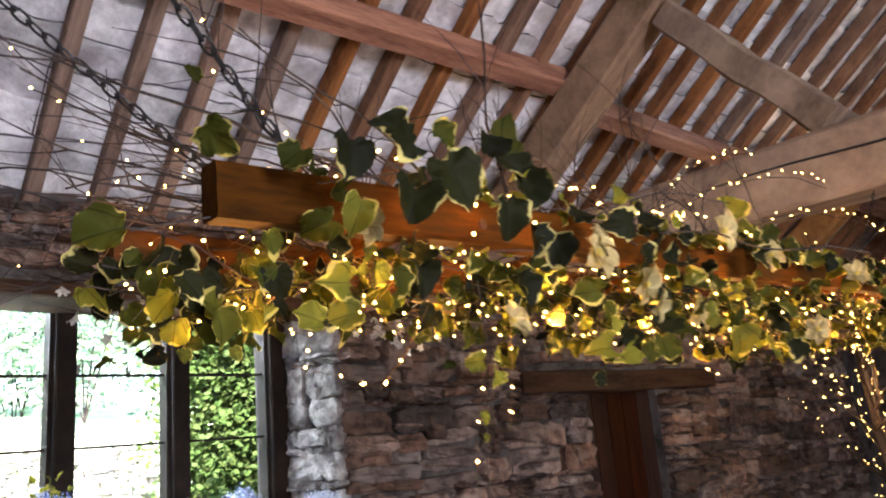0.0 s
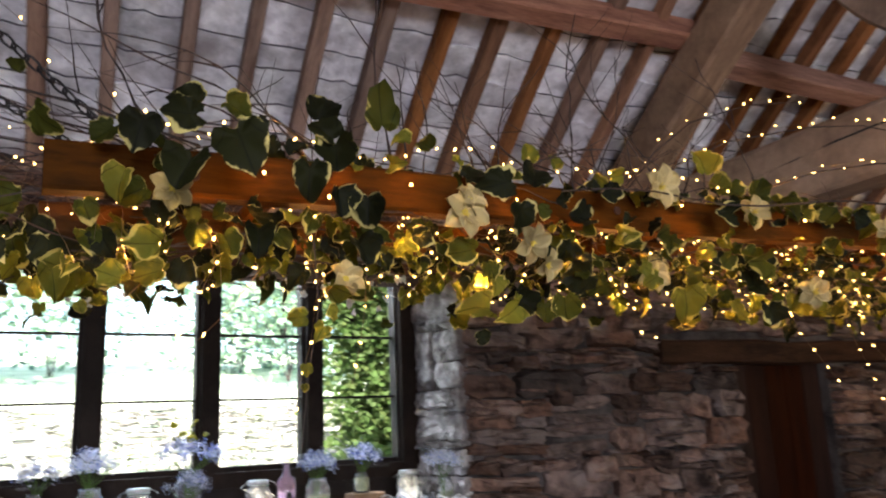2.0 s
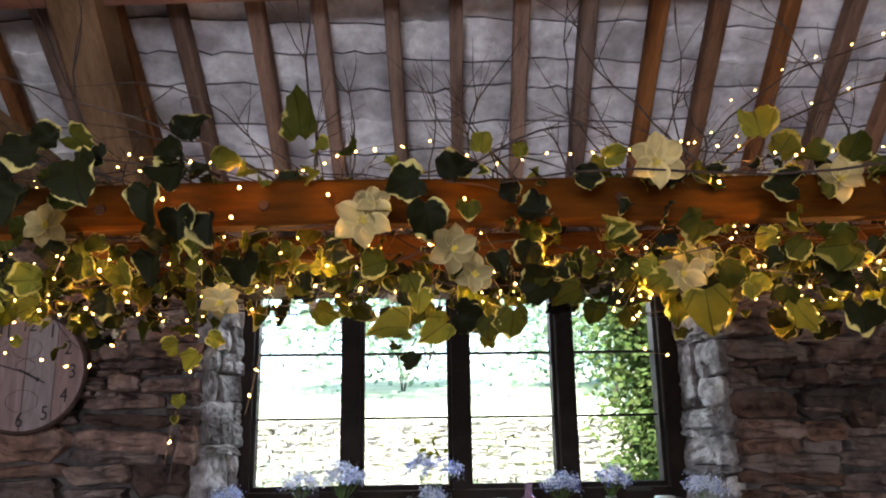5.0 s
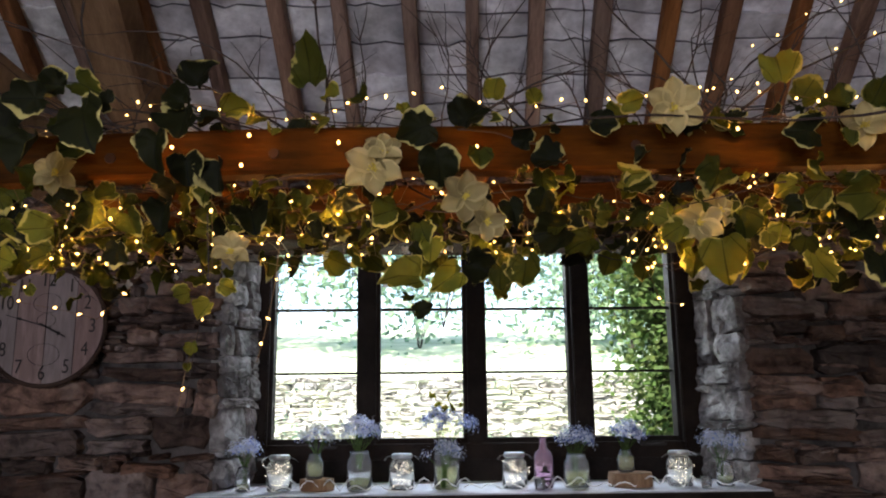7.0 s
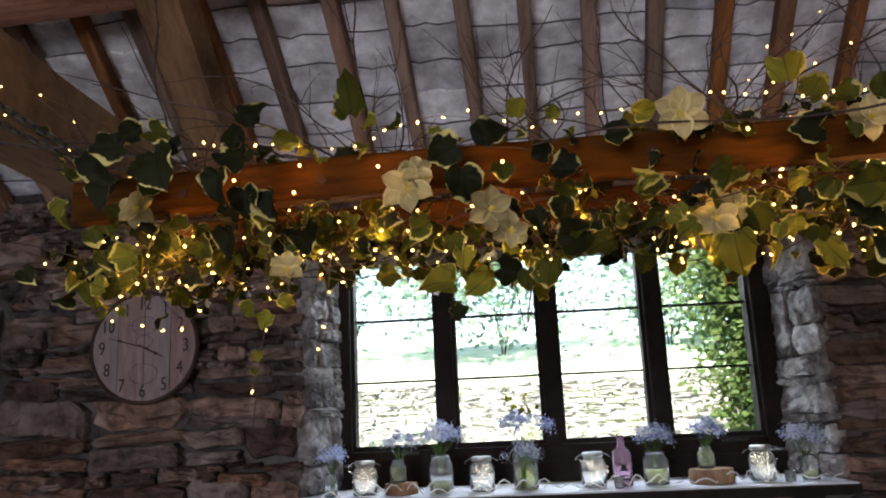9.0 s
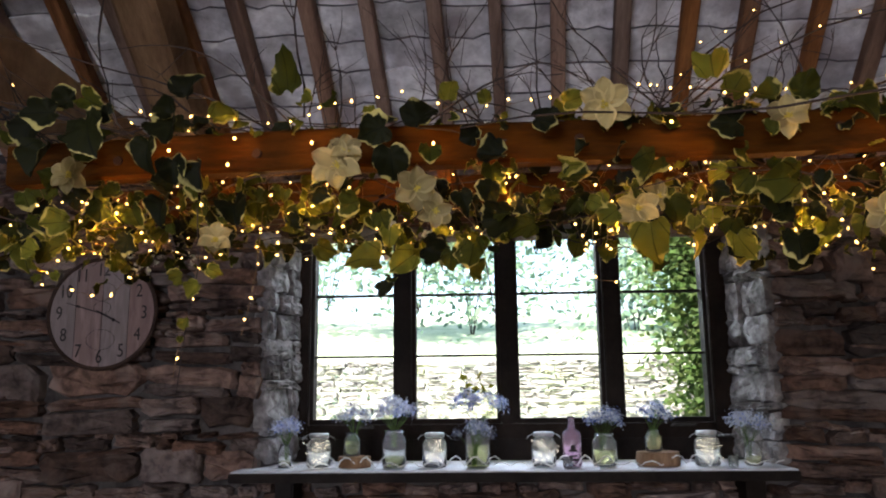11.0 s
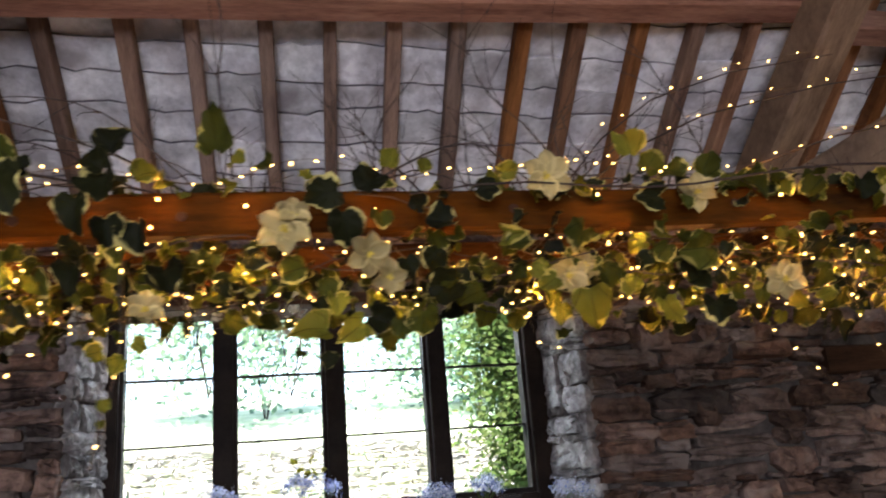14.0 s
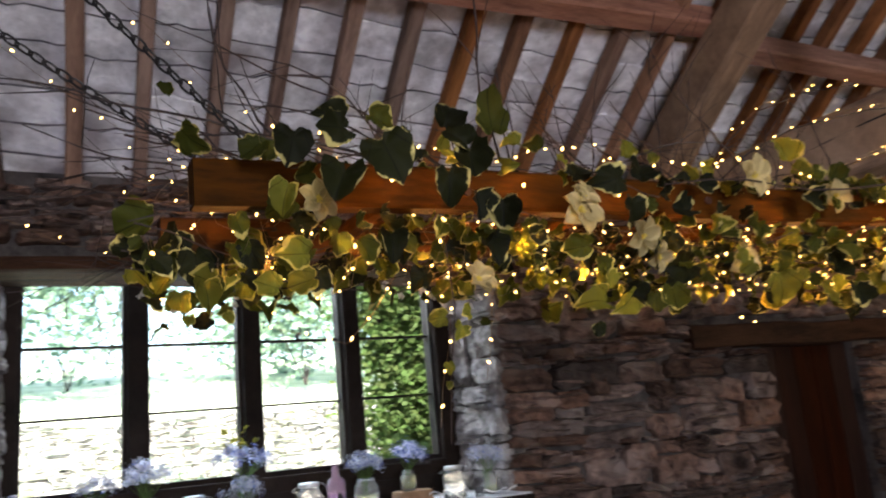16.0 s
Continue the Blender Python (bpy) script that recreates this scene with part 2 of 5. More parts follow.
def timber(p, q, wide, deep, seed, up=(0, 0, 1), steps=14, wobble=0.006):
    """A hewn timber from p to q: worn corners, slightly bent and uneven."""
    p, q = Vector(p), Vector(q)
    way = (q - p).normalized()
    side = way.cross(Vector(up)).normalized()
    top = side.cross(way)
    bm = bmesh.new()
    rings = []
    c = 0.16
    shape = [(-1, -1 + c), (-1 + c, -1), (1 - c, -1), (1, -1 + c), (1, 1 - c), (1 - c, 1), (-1 + c, 1), (-1, 1 - c)]
    for i in range(steps + 1):
        f = i / steps
        o = p.lerp(q, f)
        o = o + side * (noise.noise((f * 3, seed, 0)) * wobble * 2) + top * (noise.noise((f * 3, seed, 9)) * wobble * 2)
        ring = []
        for k, (a, b) in enumerate(shape):
            w = 1 + noise.noise((f * 7, seed + k, 4)) * wobble * 8
            ring.append(bm.verts.new(o + side * (a * wide / 2 * w) + top * (b * deep / 2 * w)))
        rings.append(ring)
    for r0, r1 in zip(rings, rings[1:]):
        for k in range(8):
            bm.faces.new((r0[k], r0[(k + 1) % 8], r1[(k + 1) % 8], r1[k]))
    bm.faces.new(rings[0][::-1])
    bm.faces.new(rings[-1])
    bmesh.ops.recalc_face_normals(bm, faces=bm.faces)
    return bm


def tube(bm, pts, r0, r1=None, sides=5):
    """A thin tapering tube along points."""
    r1 = r0 if r1 is None else r1
    pts = [Vector(p) for p in pts]
    old = None
    n = len(pts)
    for i, p in enumerate(pts):
        way = (pts[min(i + 1, n - 1)] - pts[max(i - 1, 0)]).normalized()
        a = way.orthogonal().normalized()
        b = way.cross(a)
        r = r0 + (r1 - r0) * i / max(1, n - 1)
        ring = [bm.verts.new(p + (a * math.cos(t) + b * math.sin(t)) * r) for t in [k * math.tau / sides for k in range(sides)]]
        if old:
            # match the nearest start so that the tube does not twist
            s = min(range(sides), key=lambda k: (ring[k].co - old[0].co).length)
            ring = ring[s:] + ring[:s]
            for k in range(sides):
                bm.faces.new((old[k], old[(k + 1) % sides], ring[(k + 1) % sides], ring[k]))
        old = ring
    return bm


def lathe(bm, profile, seg=20):
    rings = [[bm.verts.new((r * math.cos(k * math.tau / seg), r * math.sin(k * math.tau / seg), z)) for k in range(seg)] for r, z in profile]
    for a, b in zip(rings, rings[1:]):
        for k in range(seg):
            bm.faces.new((a[k], a[(k + 1) % seg], b[(k + 1) % seg], b[k]))
    return bm


def stone_mesh(seed):
    """A split, angular flat stone in a unit box, its face towards -y."""
    r = random.Random(seed)
    bm = bmesh.new()
    c = lambda: r.uniform(0.03, 0.40)
    out = [(-0.5, -0.5 + c()), (-0.5 + c() * 0.7, -0.5), (r.uniform(-0.15, 0.15), -0.5 + r.uniform(0, 0.09)), (0.5 - c() * 0.7, -0.5), (0.5, -0.5 + c()), (0.5 - r.uniform(0, 0.04), r.uniform(-0.1, 0.1)),
           (0.5, 0.5 - c()), (0.5 - c() * 0.7, 0.5), (r.uniform(-0.15, 0.15), 0.5 - r.uniform(0, 0.09)), (-0.5 + c() * 0.7, 0.5), (-0.5, 0.5 - c()), (-0.5 + r.uniform(0, 0.04), r.uniform(-0.1, 0.1))]
    n = len(out)
    lean, tip = r.uniform(-0.25, 0.25), r.uniform(-0.25, 0.25)

    def ring(k, y, j):
        return [bm.verts.new((x * k + r.uniform(-j, j), y + (lean * x + tip * z if y < -0.3 else 0) + r.uniform(-j, j) * 3, z * k + r.uniform(-j, j))) for x, z in out]
    rings = [ring(1.0, 0.5, 0), ring(1.0, -0.2, 0.02), ring(0.91, -0.40, 0.03), ring(0.5, -0.46, 0.07)]
    for a, b in zip(rings, rings[1:]):
        for k in range(n):
            bm.faces.new((a[k], b[k], b[(k + 1) % n], a[(k + 1) % n]))
    bm.faces.new(rings[-1])
    bmesh.ops.recalc_face_normals(bm, faces=bm.faces)
    me = bpy.data.meshes.new("stone")
    bm.to_mesh(me)
    bm.free()
    return me


def leaf_mesh(seed, lobes=5, mat=None, sharp=0.34, cup=0.18, ivy=False):
    """A lobed leaf of unit length, its stalk at the origin and its tip along +y; the attribute rim is 0 in the middle and 1 at the margin."""
    r = random.Random(seed)
    bm = bmesh.new()
    n = 30
    outline = []
    skew, q = r.uniform(-0.1, 0.1), lambda v: v * r.uniform(0.91, 1.09)
    shape = [(0, q(0.47)), (24, q(0.40)), (48, q(0.40)), (72, q(0.42)), (96, q(0.34)), (120, q(0.38)), (156, q(0.32)), (180, 0.17)] if lobes == 5 else [(0, q(0.48)), (24, q(0.40)), (60, q(0.39)), (96, q(0.37)), (132, q(0.35)), (156, q(0.31)), (180, 0.2)]
    curl = r.uniform(0.2, 1.5) if ivy else 0.0
    for k in range(n):
        a = k * math.tau / n
        d = 0.38 * (1 + sharp * (abs(math.cos(a * lobes / 2)) ** 1.4 - 0.45)) + 0.09 * math.cos(a)
        if ivy:
            t, s = math.degrees(min(a, math.tau - a)), skew if a < math.pi else -skew
            i = max(j for j in range(len(shape)) if shape[j][0] <= t + 1e-6)
            (t0, d0), (t1, d1) = shape[i], shape[min(i + 1, len(shape) - 1)]
            d = (d0 + (d1 - d0) * ((t - t0) / (t1 - t0) if t1 > t0 else 0)) * (1 + s)
        d *= 1 + r.uniform(-0.05, 0.05)
        if not ivy and abs(a - math.pi) < 0.35:
            d *= 0.72
        outline.append((math.sin(a) * d, 0.45 + math.cos(a) * d * 1.05))
    centre = bm.verts.new((0, 0.38, 0))
    rim = {centre: 0.0}
    rings = []
    bend, twist, wave = r.uniform(-0.6, 0.9) * (0.8 if ivy else 1), r.uniform(-0.8, 0.8), r.uniform(0, 6)
    for f in (0.45, 0.8, 1.0):
        ring = []
        for x, y in outline:
            px, py = x * f, 0.38 + (y - 0.38) * f
            z = cup * abs(px) * 1.4 - curl * max(0.0, math.hypot(px, py - 0.38) - 0.2) ** 2 - bend * 1.5 * (py - 0.38) ** 2 + twist * px * (py - 0.38) * 1.2 + f * f * 0.05 * math.sin(math.atan2(px, py - 0.38) * lobes * 2 + wave) + (r.uniform(-0.04, 0.04) if f == 1 else 0)
            v = bm.verts.new((px, py, z))
            rim[v] = f
            ring.append(v)
        rings.append(ring)
    for k in range(n):
        bm.faces.new((centre, rings[0][k], rings[0][(k + 1) % n]))
        for a, b in zip(rings, rings[1:]):
            bm.faces.new((a[k], b[k], b[(k + 1) % n], a[(k + 1) % n]))
    bm.verts.index_update()
    vals = [rim[v] for v in bm.verts]
    for f in bm.faces:
        f.smooth = True
    me = bpy.data.meshes.new("leaf")
    bm.to_mesh(me)
    bm.free()
    me.attributes.new("rim", "FLOAT", "POINT").data.foreach_set("value", vals)
    if mat:
        me.materials.append(mat)
    return me


def petal_mesh(seed, mat):
    """A broad pointed petal of unit length from the origin along +y."""
    r = random.Random(seed)
    bm = bmesh.new()
    rows = []
    for i in range(8):
        t = i / 7
        w = 0.40 * math.sin(math.pi * min(1, t * 0.86 + 0.10)) ** 0.75 * (1 if i < 7 else 0.15)
        rows.append([bm.verts.new((w * k / 2 + r.uniform(-0.01, 0.01), t, 0.22 * t * t - 0.30 * t ** 4 + 0.10 * abs(k / 2) ** 2 + r.uniform(-0.012, 0.012))) for k in (-2, -1, 0, 1, 2)])
    for a, b in zip(rows, rows[1:]):
        for k in range(4):
            bm.faces.new((a[k], a[k + 1], b[k + 1], b[k]))
    for f in bm.faces:
        f.smooth = True
    me = bpy.data.meshes.new("petal")
    bm.to_mesh(me)
    bm.free()
    me.attributes.new("rim", "FLOAT", "POINT").data.foreach_set("value", [abs(k) / 2 for i in range(8) for k in (-2, -1, 0, 1, 2)])
    me.materials.append(mat)
    return me


# ---- the large structure ----
WALL = 2.55
EAVE, PITCH = 2.418, 0.74
RIDGE = -0.30


def roof_z(y, drop=0.0):
    return EAVE + PITCH * (WALL - y) - drop


floor = part("floor", boxes((-3, -3.4, -0.1, 7.2, 3.1, 0)), material("stone floor", (0.12, 0.11, 0.1), (0.26, 0.24, 0.22), 4), None)
tagged(floor, "worn grey stone flag floor", "floor", kind="structure")
bm = bmesh.new()
prism(bm, [(-3, WALL + 0.035), (0.15, WALL + 0.035), (0.217, 2.83), (0.217, 3.05), (-3, 3.05)], 0, 2.5)
prism(bm, [(1.889, WALL + 0.035), (3.33, WALL + 0.035), (3.33, 3.05), (1.815, 3.05), (1.815, 2.83)], 0, 2.5)
prism(bm, [(3.98, WALL + 0.035), (7.2, WALL + 0.035), (7.2, 3.05), (3.98, 3.05)], 0, 2.5)
box(bm, 0.15, WALL + 0.035, 0, 1.889, 3.05, 1.335)
box(bm, 0.15, WALL + 0.035, 2.215, 1.889, 2.80, 2.5)
box(bm, 0.15, 2.80, 2.40, 1.889, 3.05, 2.5)
box(bm, 3.33, WALL + 0.035, 1.95, 3.98, 3.05, 2.5)
wall_north = part("wall_north", bm, MORTAR)
tagged(wall_north, "rough field-stone wall with dark lime joints", "wall", kind="structure")
# unseen back wall; its two window openings are assumed
bm = boxes((-3.2, -3.4, 0, -1.25, -3.15, 2.6), (0.05, -3.4, 0, 1.95, -3.15, 2.6), (3.25, -3.4, 0, 7.2, -3.15, 2.6),
           (-1.25, -3.4, 0, 0.05, -3.15, 1.2), (1.95, -3.4, 0, 3.25, -3.15, 1.2), (-1.25, -3.4, 2.3, 0.05, -3.15, 2.6), (1.95, -3.4, 2.3, 3.25, -3.15, 2.6))
tagged(part("wall_south", bm, MORTAR), "rough stone wall with two window openings", "wall", kind="structure")
for nm, x0, x1 in (("wall_west", -3.2, -3.0), ("wall_east", 7.2, 7.4)):
    bm = bmesh.new()
    prof = [(-3.4, 0), (3.05, 0), (3.05, 2.3), (RIDGE, roof_z(RIDGE) + 0.1), (-3.4, 2.3)]
    a = [bm.verts.new((x0, y, z)) for y, z in prof]
    b = [bm.verts.new((x1, y, z)) for y, z in prof]
    bm.faces.new(a)
    bm.faces.new(b[::-1])
    for i in range(5):
        bm.faces.new((a[i], b[i], b[(i + 1) % 5], a[(i + 1) % 5]))
    bmesh.ops.recalc_face_normals(bm, faces=bm.faces)
    tagged(part(nm, bm, MORTAR), "rough stone gable wall", "wall", kind="structure")

# slates seen from below, in overlapping rows: one mesh
r = random.Random(5)
verts, faces, bare = [], [], set()
way = Vector((0, -1, PITCH)).normalized()
nrm = Vector((0, PITCH, 1)).normalized()
base = Vector((0, WALL + 0.05, roof_z(WALL + 0.05))) + nrm * 0.066
length = (WALL + 0.05 - RIDGE) * math.hypot(1, PITCH)
row = 0
s = 0.0
while s < length:
    x = 1.755 - 0.198 * 24
    high = r.uniform(0.105, 0.13)
    while x < 7.2:
        w = 0.198 * r.choice((1, 1, 1, 2))
        o = base + way * (s + r.uniform(-0.014, 0.014))
        tip = r.uniform(0.020, 0.032)
        h = high + 0.04
        k = len(verts)
        # a ragged head edge towards the ridge, proud of the course above it
        ring = [(0.001, 0, tip), (w - 0.001, 0, tip + r.uniform(-0.003, 0.003))]
        for q in range(6):
            ring.append((w - 0.001 - (w - 0.002) * q / 5, h + r.uniform(-0.010, 0.007), r.uniform(-0.004, 0.003)))
        n = len(ring)
        for th in (0.0, 0.013):
            verts += [o + Vector((x + dx + 0.06 * (0.59 - s * 0.8), 0, 0)) + way * ds + nrm * (up + th) for dx, ds, up in ring]
        faces.append(tuple(range(k, k + n)))
        faces.append(tuple(range(k + 2 * n - 1, k + n - 1, -1)))
        # most slates take the dark edge that draws the shadow line
        if r.random() < 0.85:
            bare.update(range(len(faces), len(faces) + n))
        faces += [(k + q, k + n + q, k + n + (q + 1) % n, k + (q + 1) % n) for q in range(n)]
        x += w
    s += high
    row += 1
# a closed skin above the slates, and the far slope behind
k = len(verts)
top = nrm * 0.12
verts += [Vector((-3.1, 2.62, roof_z(2.62))) + top, Vector((7.3, 2.62, roof_z(2.62))) + top, Vector((7.3, RIDGE, roof_z(RIDGE))) + top, Vector((-3.1, RIDGE, roof_z(RIDGE))) + top]
faces.append((k, k + 1, k + 2, k + 3))
verts += [Vector((7.3, -3.5, 2.2)), Vector((-3.1, -3.5, 2.2))]
faces.append((k + 3, k + 2, k + 4, k + 5))
verts += [Vector((-3.1, 3.15, 2.52)), Vector((7.3, 3.15, 2.52))]
faces.append((k, k + 6, k + 7, k + 1))
me = bpy.data.meshes.new("ceiling")
me.from_pydata(verts, [], faces)
me.materials.append(SLATE)
me.materials.append(EDGESHADE)
for q in bare:
    me.polygons[q].material_index = 1
tagged(link("ceiling", me, None), "pale lime-washed slates seen from below between rafters", "ceiling", kind="structure")

# rafters, purlins, trusses
i = 0
x = 1.755 - 0.198 * 24
while x < 7.1:
    jit = r.uniform(-0.012, 0.012)
    bm = timber((x + jit + 0.038, WALL + 0.045, roof_z(WALL + 0.045, -0.043)), (x + jit - 0.136 + r.uniform(-0.015, 0.015), RIDGE, roof_z(RIDGE, -0.043)), 0.045 + r.uniform(-0.005, 0.007), 0.056, i * 3.1, wobble=0.007)
    tagged(part("rafter", bm, RAFTER), "rough brown sawn rafter under the slates", "rafter", "rafters of the roof", "structure")
    x += 0.198
    i += 1
for y, x0, z0, x1, z1 in ((1.835, -3, 2.70, 2.50, 2.967), (1.835, 2.52, 2.895, 7.2, 2.925), (0.42, -3, roof_z(0.42, 0.10), 7.2, roof_z(0.42, 0.04))):
    bm = timber((x0, y, z0), (x1, y, z1), 0.085, 0.090, y * 9 + x0, steps=40, wobble=0.006, up=(0, 0.3, 1))
    tagged(part("purlin", bm, PURLIN), "red-brown timber purlin carrying the rafters", "beam", "purlins of the roof", "structure")


def truss(x, seed):
    t = thing("roof_truss", "pale weathered oak roof truss with tie beam and strut", "roof truss", "roof trusses", "structure")
    part("principal_rafter", timber((x, WALL + 0.03, roof_z(WALL + 0.03, 0.13)), (x, RIDGE, roof_z(RIDGE, 0.13)), 0.125, 0.17, seed, wobble=0.010, steps=20), OAK, t)
    part("tie_beam", timber((x - 0.10, WALL + 0.02, 2.27), (x - 0.10, -3.15, 2.35), 0.15, 0.2, seed + 5, wobble=0.014, steps=30), OAK, t)
    part("strut", timber((x - 0.10, 0.86, 2.41), (x + 0.02, 1.36, 3.03), 0.10, 0.13, seed + 9, up=(1, 0, 0), wobble=0.010), OAK, t)
    return t


truss(2.51, 11)
truss(-0.05, 37)
truss(5.0, 53)
bm = bmesh.new()
tube(bm, [(2.331, 2.3 - 0.12 * k, 2.30 + 0.0016 * k + 0.012 * math.sin(k * 0.8)) for k in range(24)], 0.004, sides=5)
tagged(part("power_cable", bm, IRON), "black cable run along the tie beam", "cable")

# ---- window ----
window = thing("window_1", "dark stained timber window of four lights with glazing bars", "window", kind="structure", at=(1.016, 2.85, 1.45))
PX = [0.275 + 0.385 * c for c in range(4)]


def local(bm, ob):
    bmesh.ops.translate(bm, verts=bm.verts, vec=-Vector(ob.location))
    return bm


bm = boxes((0.217, 2.80, 1.45, 0.262, 2.91, 2.26), (1.743, 2.80, 1.45, 1.815, 2.91, 2.26), (0.262, 2.805, 2.212, 1.743, 2.905, 2.26), (0.262, 2.79, 1.44, 1.743, 2.91, 1.492), bevel=0.004)
part("window_frame", local(bm, window), BLACKWOOD, window)
for c in range(3):
    part("mullion", local(boxes((PX[c] + 0.314, 2.80, 1.492, PX[c] + 0.371, 2.91, 2.212), bevel=0.004), window), BLACKWOOD, window)
for c in range(4):
    a, b = PX[c], PX[c] + 0.30
    bm = boxes((a - 0.014, 2.825, 1.492, a, 2.885, 2.212), (b, 2.825, 1.492, b + 0.014, 2.885, 2.212), (a, 2.827, 1.492, b, 2.883, 1.51), (a, 2.827, 2.20, b, 2.883, 2.212),
               (a, 2.845, 1.738, b, 2.872, 1.746), (a, 2.845, 1.970, b, 2.872, 1.978))
    sash = part("sash", local(bm, window), BLACKWOOD, window)
    for z0, z1 in ((1.51, 1.738), (1.746, 1.970), (1.978, 2.20)):
        p = part("pane", local(boxes((a, 2.857, z0, b, 2.860, z1)), window), PANE, sash)
        p.visible_shadow = False
part("apron_board", local(boxes((0.217, 2.80, 1.362, 1.815, 2.86, 1.44), bevel=0.003), window), BLACKWOOD, window)
for hx in (0.42, 1.58):
    part("window_catch", local(boxes((hx, 2.775, 1.478, hx + 0.09, 2.789, 1.488), bevel=0.003), window), IRON, window)
bm = timber((0.0, 2.69, 2.197), (2.02, 2.69, 2.197), 0.28, 0.046, 71, wobble=0.006, steps=20)
tagged(part("lintel", bm, LINTEL), "dark oak lintel over the window", "lintel", kind="structure")
# ---- door ----
door = thing("door_1", "dark red-brown boarded door under an oak lintel", "door", kind="structure", at=(3.655, 2.8, 0))
for k in range(5):
    a = 3.335 + k * 0.129
    part("board", local(boxes((a, 2.63, 0.01, a + 0.127, 2.67, 1.86), bevel=0.003), door), DOORWOOD, door)
bm = timber((2.86, 2.66, 1.895), (4.54, 2.66, 1.905), 0.26, 0.11, 83, wobble=0.009, steps=20)
tagged(part("lintel", bm, LINTEL), "thick dark oak lintel over the door", "lintel", kind="structure")
# dark doorway at the wall's far end, its darkness put into black boards
dark = thing("door_2", "dark doorway beside the clock, its darkness as black boards", "door", kind="structure", at=(-1.15, WALL, 0))
for k in range(3):
    part("board", boxes((-0.28 + 0.16 * k, -0.07, 0.01, -0.13 + 0.16 * k, -0.03, 2.05), bevel=0.004), BLACKWOOD, dark)

# ---- shelf under the window ----
SHELF = 1.362
shelf = thing("shelf", "pale-topped shelf with a dark edge under the window", "shelf", at=(0.98, 2.6, SHELF))
part("board", local(boxes((0.10, 2.405, SHELF - 0.03, 1.875, 2.80, SHELF), bevel=0.003), shelf), SLABTOP, shelf, "shelf top paled by window glare")
part("front_edge", local(boxes((0.10, 2.39, SHELF - 0.034, 1.875, 2.405, SHELF - 0.004), bevel=0.003), shelf), BLACKWOOD, shelf, "dark front edging")
for bx in (0.24, 1.72):
    part("bracket", local(boxes((bx, 2.43, SHELF - 0.15, bx + 0.06, 2.585, SHELF - 0.03), bevel=0.005), shelf), BLACKWOOD, shelf)

# ---- clock ----
CX, CZ, CR = -0.394, 1.885, 0.187
clock = thing("wall_clock", "round pale plank wall clock with black numerals and a dark rim", "clock", at=(CX, 2.50, CZ))
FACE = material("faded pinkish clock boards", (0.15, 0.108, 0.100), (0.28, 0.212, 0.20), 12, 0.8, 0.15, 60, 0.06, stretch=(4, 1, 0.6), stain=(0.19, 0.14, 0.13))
INK = plain("black ink", (0.02, 0.017, 0.016), 0.8)
for k in range(4):
    bm = bmesh.new()
    a, b = -CR + k * CR / 2 + 0.0012, -CR + (k + 1) * CR / 2 - 0.0012
    pts = []
    for q in range(13):
        xx = a + (b - a) * q / 12
        pts.append((xx, math.sqrt(max(0, CR * CR - xx * xx)) - 0.002))
    ring = [(x, z) for x, z in pts] + [(x, -z) for x, z in reversed(pts)]
    f = [bm.verts.new((x, -0.006, z)) for x, z in ring]
    g = [bm.verts.new((x, 0.02, z)) for x, z in ring]
    bm.faces.new(f)
    for i in range(len(ring)):
        bm.faces.new((f[i], g[i], g[(i + 1) % len(ring)], f[(i + 1) % len(ring)]))
    bmesh.ops.remove_doubles(bm, verts=bm.verts, dist=0.0002)
    bmesh.ops.recalc_face_normals(bm, faces=bm.faces)
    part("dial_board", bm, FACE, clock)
bm = bmesh.new()
tube(bm, [(math.cos(k * math.tau / 48) * (CR + 0.002), -0.004, math.sin(k * math.tau / 48) * (CR + 0.002)) for k in range(49)], 0.0075, sides=8)
part("rim", bm, LINTEL, clock)


def lettering(text, size, mat, parent, m):
    cu = bpy.data.curves.new("lettering", "FONT")
    cu.body, cu.size, cu.extrude, cu.align_x, cu.align_y = text, size, 0.0006, "CENTER", "CENTER"
    tmp = new("lettering_curve", cu)
    bpy.context.view_layer.update()
    me = bpy.data.meshes.new_from_object(tmp)
    bpy.data.objects.remove(tmp)
    ob = link("numeral", me, mat, parent)
    ob.matrix_basis = m
    return ob


for h in range(1, 13):
    a = h * math.tau / 12
    lettering(str(h), 0.064, INK, clock, pose(math.sin(a) * CR * 0.8, -0.0095, math.cos(a) * CR * 0.8, 90) @ Matrix.Diagonal((0.75, 1, 1, 1)))
for name, h, ln, w in (("hour_hand", 3.9, 0.075, 0.006), ("minute_hand", 9.55, 0.13, 0.004)):
    a = h * math.tau / 12
    bm = boxes((-w / 2, -0.0012, -0.02, w / 2, 0.0012, ln * 0.7))
    box(bm, -w, -0.0012, ln * 0.62, w, 0.0012, ln * 0.72)
    box(bm, -w * 0.3, -0.0012, ln * 0.72, w * 0.3, 0.0012, ln)
    ob = part(name, bm, INK, clock)
    ob.matrix_basis = Matrix.Translation((0, -0.012, 0)) @ Matrix.Rotation(a, 4, "Y")
for rr, zz in ((0.045, 0.075), (0.05, -0.09), (0.03, 0.02)):
    bm = bmesh.new()
    tube(bm, [(math.cos(k * math.tau / 24) * rr, -0.0065, zz + math.sin(k * math.tau / 24) * rr * 0.7) for k in range(25)], 0.0008, sides=4)
    part("printed_ring", bm, INK, clock)

# ---- garland hung on two wooden rails ----
GX0, GX1 = 0.421, 2.05
rack = thing("hanging_rack", "varnished pine ladder hung flat on chains", "hanging rack", at=(1.25, 0.70, 1.85))
